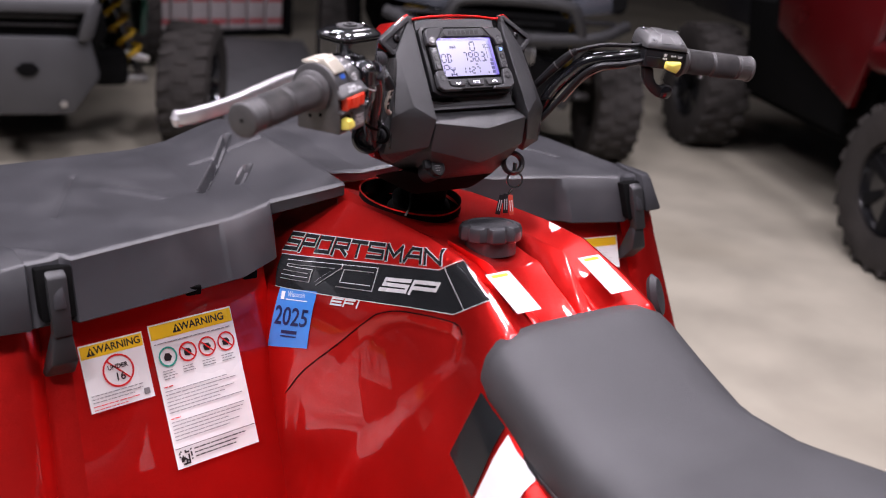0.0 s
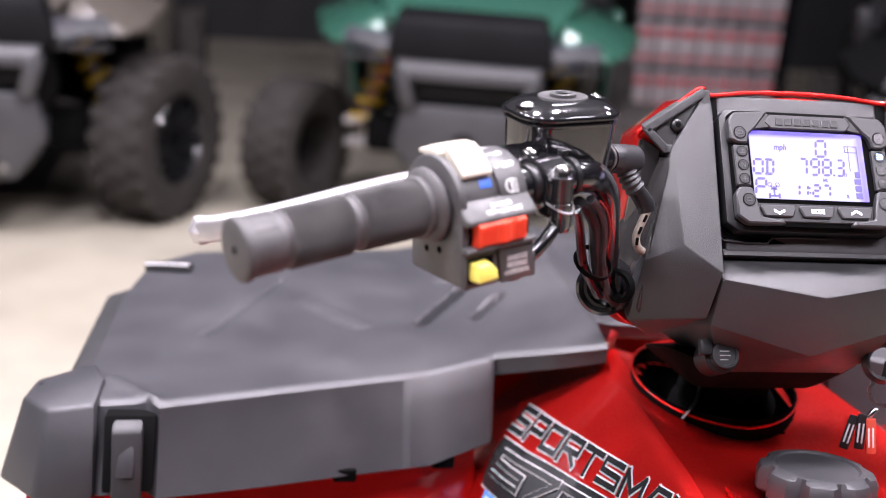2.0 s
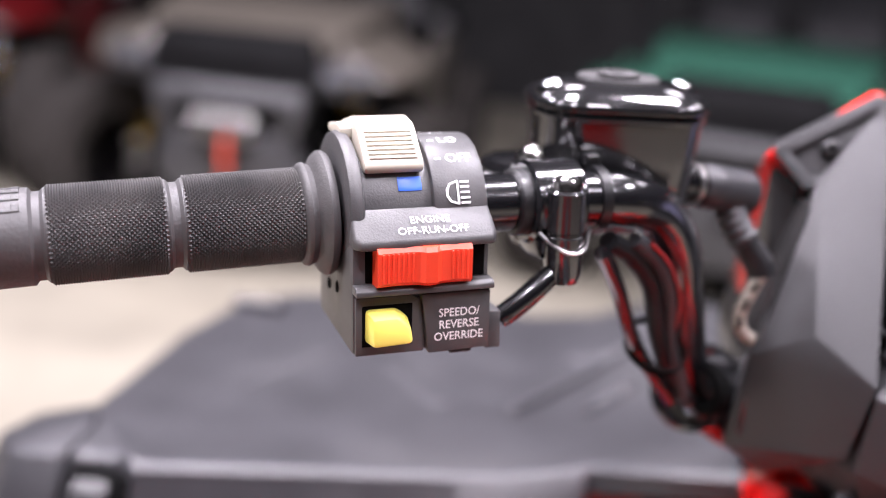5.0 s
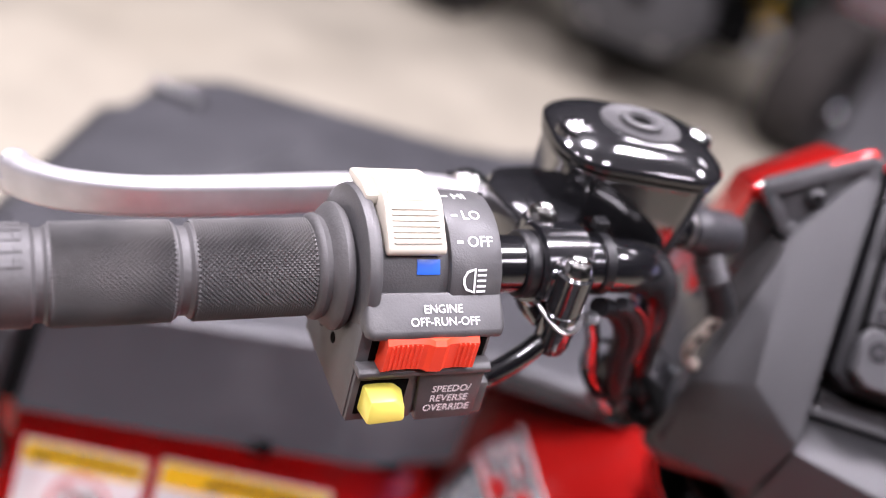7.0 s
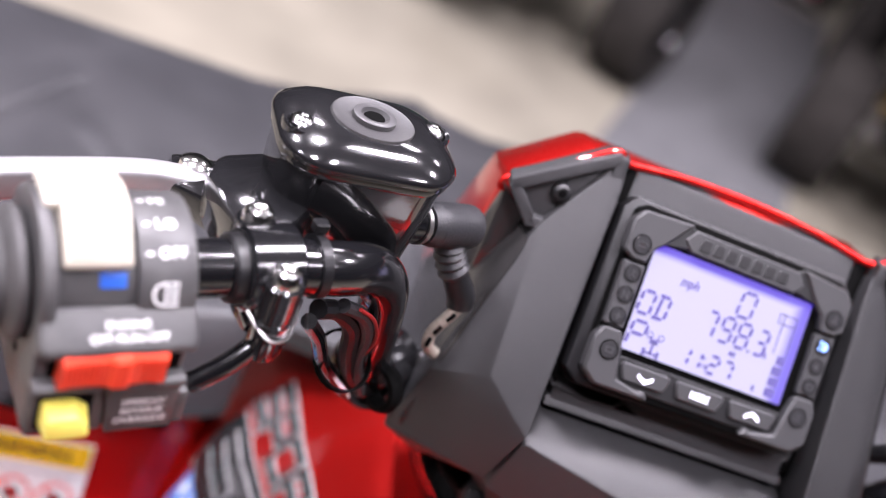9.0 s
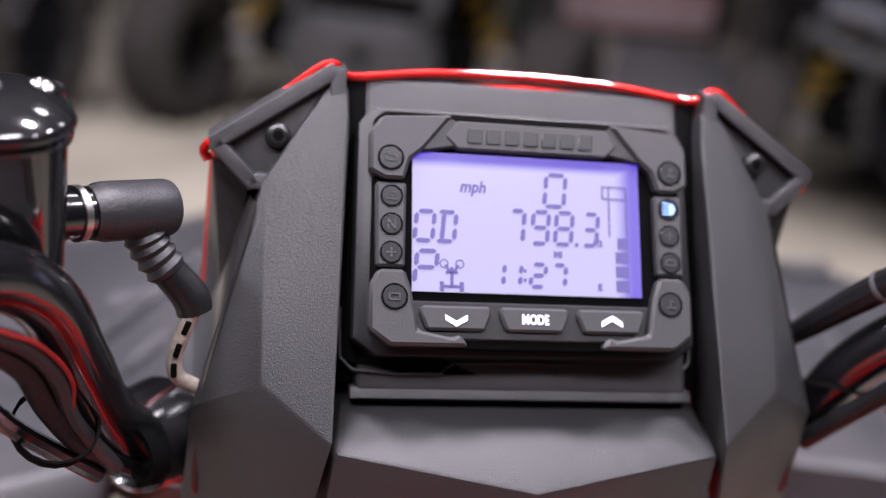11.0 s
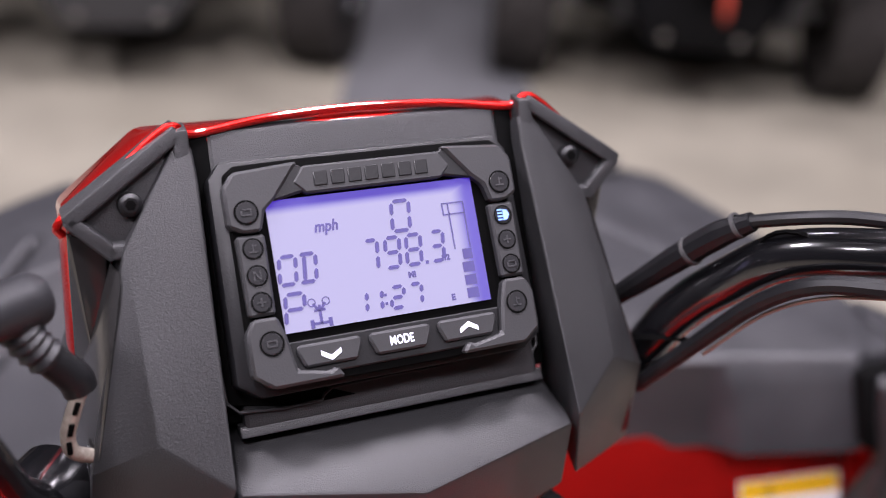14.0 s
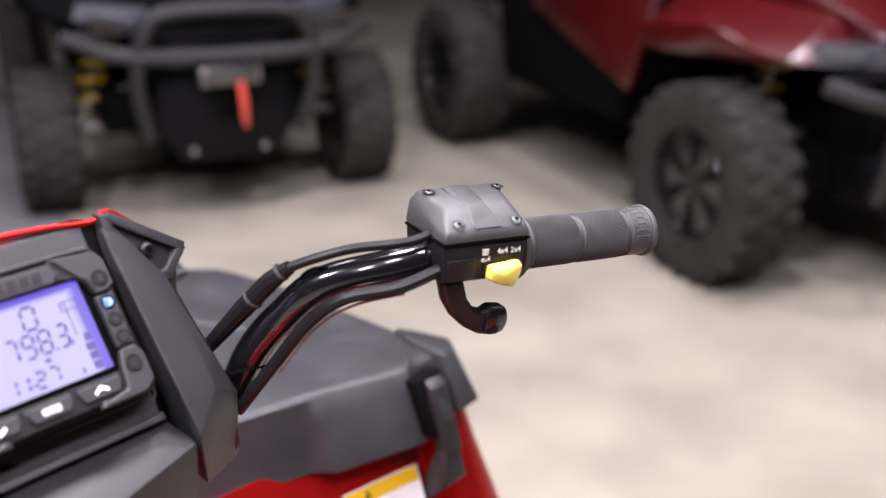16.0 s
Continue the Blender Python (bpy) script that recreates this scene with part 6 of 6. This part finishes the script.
hazard(wm @ Matrix.Translation((0, 0, .0012)), -.020, .0195, .0045, rl_)


def top_label(corners):
    """A caution label on the slope behind the fuel cap."""
    a, b, c, d = (Vector(p) for p in corners)
    m = frame_of((a + b + c + d) / 4, (d - c) + (a * 0), (b - c))
    mid = (a + b + c + d) / 4
    w, h = (d - c).length, (b - c).length
    ob = part("caution_label", _moved(box(0, 0, 0, w, h, .0006), m @ Matrix.Translation((0, 0, .002))), WHITE, cover, "white caution label with amber strip")
    z = m @ Matrix.Translation((0, 0, .0026))
    part("heading_bar", flat(rect(-w * .34, h * .38, w * .34, h * .45), z), AMBER, ob)
    return ob


for x0 in (-.0540, .1000):
    yr, zr, yf, zf = -.285, .925, -.216, .949
    top_label([(x0 - .0185 - .002, yf, zf), (x0 - .0185 - .002, yf, zf), (x0 - .0185, yr, zr), (x0 + .0185, yr, zr)])

# Key ring hanging from the ignition.
key = thing("key_ring", "steel key ring with small printed tags hanging from the ignition", "keys", (.0735, -.066, 1.0))
part("key_blade", box(.0745, -.064, 1.030, .002, .008, .018, .0008), STEEL, key)
part("split_ring", _moved(lathe([(.0095, -.0011), (.0120, -.0011), (.0120, .0011), (.0095, .0011)], 36, hollow=True), frame_of((.0735, -.068, 1.0155), (.9, -.4, 0), (0, .2, 1))), CHROME, key)
part("clasp", hull([(.066, -.072, 1.004), (.070, -.073, 1.004), (.060, -.073, .996), (.064, -.074, .996), (.066, -.069, 1.003), (.06, -.070, .996)], .001), CHROME, key)
for k, (dx, tint, strip, turn) in enumerate(((-.0085, BLACK, PALEINK, -8), (-.0005, BLACK, PALEINK, 3), (.0072, HOOK, WHITE, 10))):
    tagm = frame_of((.0585 + dx * .9, -.0715 - dx * .35 - k * .0012, .984 - abs(dx) * .3), (.92, -.38, 0), (.12, .05, 1)) @ Euler((0, 0, radians(turn))).to_matrix().to_4x4()
    tg = part("tag", _moved(box(0, 0, 0, .0072, .029, .0022, .0010), tagm), tint, key)
    for x in (-.0017, .0014):
        part("tag_print", _moved(box(x, -.001, .0010, .0013, .019 - abs(x) * 2000 * .001, .0006, .0002), tagm), strip, tg)


# ---- other vehicles in the hall ----
def tubes(name, runs, r, material, parent):
    for run in runs:
        part(name, tube(run, r, 10, 4), material, parent)


def spring(parent, a, b, r=.05, turns=6):
    a, b = Vector(a), Vector(b)
    d = (b - a).normalized()
    s = d.orthogonal().normalized()
    u = d.cross(s)
    pts = [a + (b - a) * (k / (turns * 8)) + (s * math.cos(2 * math.pi * k / 8) + u * math.sin(2 * math.pi * k / 8)) * r for k in range(turns * 8 + 1)]
    sp = part("spring", tube(pts, .011, 8, 1), SPRING, parent, "yellow coil spring")
    part("damper", tube([a - d * .05, (a + b) / 2, b + d * .08], .022, 10, 2), CHROME, sp)


def side_by_side(label, paint, m, skid=FRAMEGREY, half=.66, hook=None, wheel_r=.35, tube_bar=True, door=None, steer=0.0):
    """A buggy with its nose to -y; the front wheels stand on y = 0."""
    v = thing("buggy", label, "off-road buggy", group="buggies in the hall")
    for sx in (-1, 1):
        wheel(v, sx * half, 0, wheel_r, .25, sx, steer)
        wheel(v, sx * half, 2.05, wheel_r, .28, sx)
        tubes("suspension_arm", ([(sx * .20, -.06, .34), (sx * .55, -.02, .33)], [(sx * .20, .14, .34), (sx * .55, .02, .33)], [(sx * .22, .0, .50), (sx * .56, .0, .42)]), .018, STEEL, v)
        spring(v, (sx * .50, .02, .40), (sx * .34, .08, .82))
        part("fender", hull([(sx * x, y, z) for x, y, z in ((.36, -.34, .80), (.62, -.28, .80), (.72, .05, .90), (.72, .42, .84), (.40, .45, 1.02), (.36, -.2, .95), (.70, .05, .80), (.70, .40, .74))], .03), paint, v)
        lamp = part("headlamp", hull([(sx * x, y, z) for x, y, z in ((.26, -.40, .86), (.52, -.33, .88), (.54, -.30, .80), (.30, -.39, .78), (.3, -.2, .86), (.5, -.2, .86))], .012), LAMPGLASS, v, "clear headlamp")
        part("lamp_trim", box(sx * .41, -.375, .765, .25, .03, .02, .006), BLACK, lamp)
        tubes("cage_tube", ([(sx * .56, .55, .95), (sx * .60, .85, 1.35), (sx * .56, 1.15, 1.85), (sx * .56, 1.9, 1.88), (sx * .60, 2.25, 1.1)],), .03, FRAMEGREY, v)
        part("door", hull([(sx * x, y, z) for x, y, z in ((.64, .62, .42), (.64, 1.6, .42), (.68, .60, .95), (.68, 1.65, .90), (.60, .62, .42), (.60, 1.6, .42), (.64, .6, .95), (.64, 1.65, .9))], .02), door or paint, v)
        if door:
            part("door_panel", hull([(sx * x, y, z) for x in (.66, .70) for y, z in ((.49, .57), (1.25, .80), (.38, .92), (.36, 1.10), (1.30, 1.08))], .01), paint, v)
    part("hood", hull(mirror([(.30, -.40, .88), (.44, -.10, 1.02), (.50, .55, 1.10), (.26, -.36, .80), (.50, .55, .80)]), .03), paint, v)
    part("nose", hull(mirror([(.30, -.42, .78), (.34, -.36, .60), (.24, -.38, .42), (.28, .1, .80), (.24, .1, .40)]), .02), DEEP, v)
    part("grille", merged(*[box(0, -.415, .64 + k * .035, .44, .02, .012, .003) for k in range(4)]), BLACK, v)
    sk = part("skid_plate", hull(mirror([(.16, -.46, .60), (.26, -.43, .58), (.30, -.42, .42), (.18, -.44, .26), (.20, -.1, .26), (.26, -.1, .55)]), .015), skid, v)
    part("emblem", hull(mirror([(.05, -.462, .46), (.02, -.462, .49), (.02, -.462, .43), (.05, -.45, .46)]), .003), DEEP, sk)
    for x in (-.14, .14):
        part("skid_bolt", lathe([(0, .01), (.014, .008), (.016, 0), (0, 0)], 12, frame_of((x, -.448, .31), (1, 0, 0), (0, 0, 1))), STEEL, sk)
    if tube_bar:
        tubes("bumper_tube", ([(-.30, -.42, .36), (-.34, -.50, .60), (-.30, -.54, .80), (-.20, -.54, .86), (.20, -.54, .86), (.30, -.54, .80), (.34, -.50, .60), (.30, -.42, .36)],
                          [(-.58, -.40, .76), (-.33, -.53, .70), (.33, -.53, .70), (.58, -.40, .76)]), .030, LATCHGREY, v)
    else:
        part("bumper", merged(hull(mirror([(.30, -.47, .76), (.24, -.49, .70), (.30, -.38, .80), (.24, -.38, .68)]), .02), *[hull([(sx * x, y, z) for x, y, z in ((.20, -.48, .58), (.27, -.46, .58), (.24, -.49, .74), (.31, -.46, .74), (.2, -.4, .58), (.28, -.38, .74))], .015) for sx in (-1, 1)]), skid, v, "dark grey moulded bumper")
        part("fascia", hull(mirror([(.30, -.435, .94), (.34, -.43, .80), (.28, -.44, .74), (.30, -.30, .98), (.34, -.3, .76)]), .02), FRAMEGREY, v)
    if hook:
        w = part("winch", lathe([(.05, -.11), (.05, .11)], 16, Matrix.Translation((.0, -.50, .62)) @ TURNX), STEEL, v)
        part("fairlead", box(0, -.555, .62, .20, .03, .07, .008), DARKSTEEL, w)
        part("hook", tube([(.03, -.575, .60), (.035, -.59, .53), (.04, -.585, .46), (.045, -.57, .42)], [.012, .016, .015, .010], 8, 4), HOOK, w, "orange winch hook strap")
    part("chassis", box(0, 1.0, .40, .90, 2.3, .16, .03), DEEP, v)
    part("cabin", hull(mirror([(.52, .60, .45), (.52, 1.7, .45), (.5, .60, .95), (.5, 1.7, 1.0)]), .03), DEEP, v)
    part("dash", box(0, .66, 1.02, .95, .30, .16, .03), BLACK, v)
    for sx in (-1, 1):
        part("bucket_seat", hull([(sx * .28 + x, y, z) for x in (-.22, .22) for y, z in ((1.15, .62), (1.62, .60), (1.60, .78), (1.78, 1.35), (1.68, 1.38))], .05), BLACK, v)
    part("roof", box(0, 1.45, 1.90, 1.05, .95, .04, .015), BLACK, v)
    part("cargo_bed", hull(mirror([(.58, 1.75, .72), (.62, 1.75, 1.0), (.62, 2.6, 1.0), (.58, 2.6, .72)]), .03), BLACK, v)
    v.matrix_basis = m
    return v


side_by_side("green buggy with grey skid plate parked on the concrete", GREENPAINT, pose(.40, 3.85, 0, 0, 0, -12), SKIDGREY, half=.77, wheel_r=.30, tube_bar=False, steer=-22)
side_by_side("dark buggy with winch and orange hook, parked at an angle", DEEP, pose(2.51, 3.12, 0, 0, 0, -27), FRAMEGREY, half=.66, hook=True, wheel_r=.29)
side_by_side("sand grey buggy with yellow springs and an orange strap", TANPAINT, pose(-1.62, 3.75, 0, 0, 0, 3), BUMPERGREY, half=.68, hook=True, tube_bar=False, steer=-28)
side_by_side("red buggy parked side-on on the concrete", DARKRED, pose(3.69, .77, 0, 0, 0, -25), FRAMEGREY, half=.66, door=DEEP)
side_by_side("red buggy parked on the concrete", DARKRED, pose(-3.6, 4.3, 0, 0, 0, 10), FRAMEGREY, half=.66)

# Shelf with red and white cartons at the far end of the aisle.
shelf = thing("display_shelf", "dark metal shelf holding rows of red and white cartons", "shelf", (2.7, 6.6, 0))
for z in (.05, .39, .73, 1.07):
    part("shelf_board", box(2.55, 6.75, z, 1.2, .5, .03, .005), FRAMEGREY, shelf)
for x in (1.97, 3.13):
    part("upright", box(x, 6.75, .9, .04, .5, 1.8, .005), FRAMEGREY, shelf)
for r, z in enumerate((.07, .41, .75)):
    for k in range(7):
        c = thing("carton", "red and white printed carton on the shelf", "carton", (2.06 + k * .155, 6.58, z), group="cartons on the shelf")
        x, y = 2.06 + k * .155, 6.58
        bd = part("box_body", box(x, y, z + .15, .135, .16, .30, .004), PAPERWHITE, c)
        part("print_band", box(x, y - .0815, z + .235, .125, .003, .05), PAPERRED, bd)
        part("print_band", box(x, y - .0815, z + .06, .125, .003, .03), PAPERRED, bd)
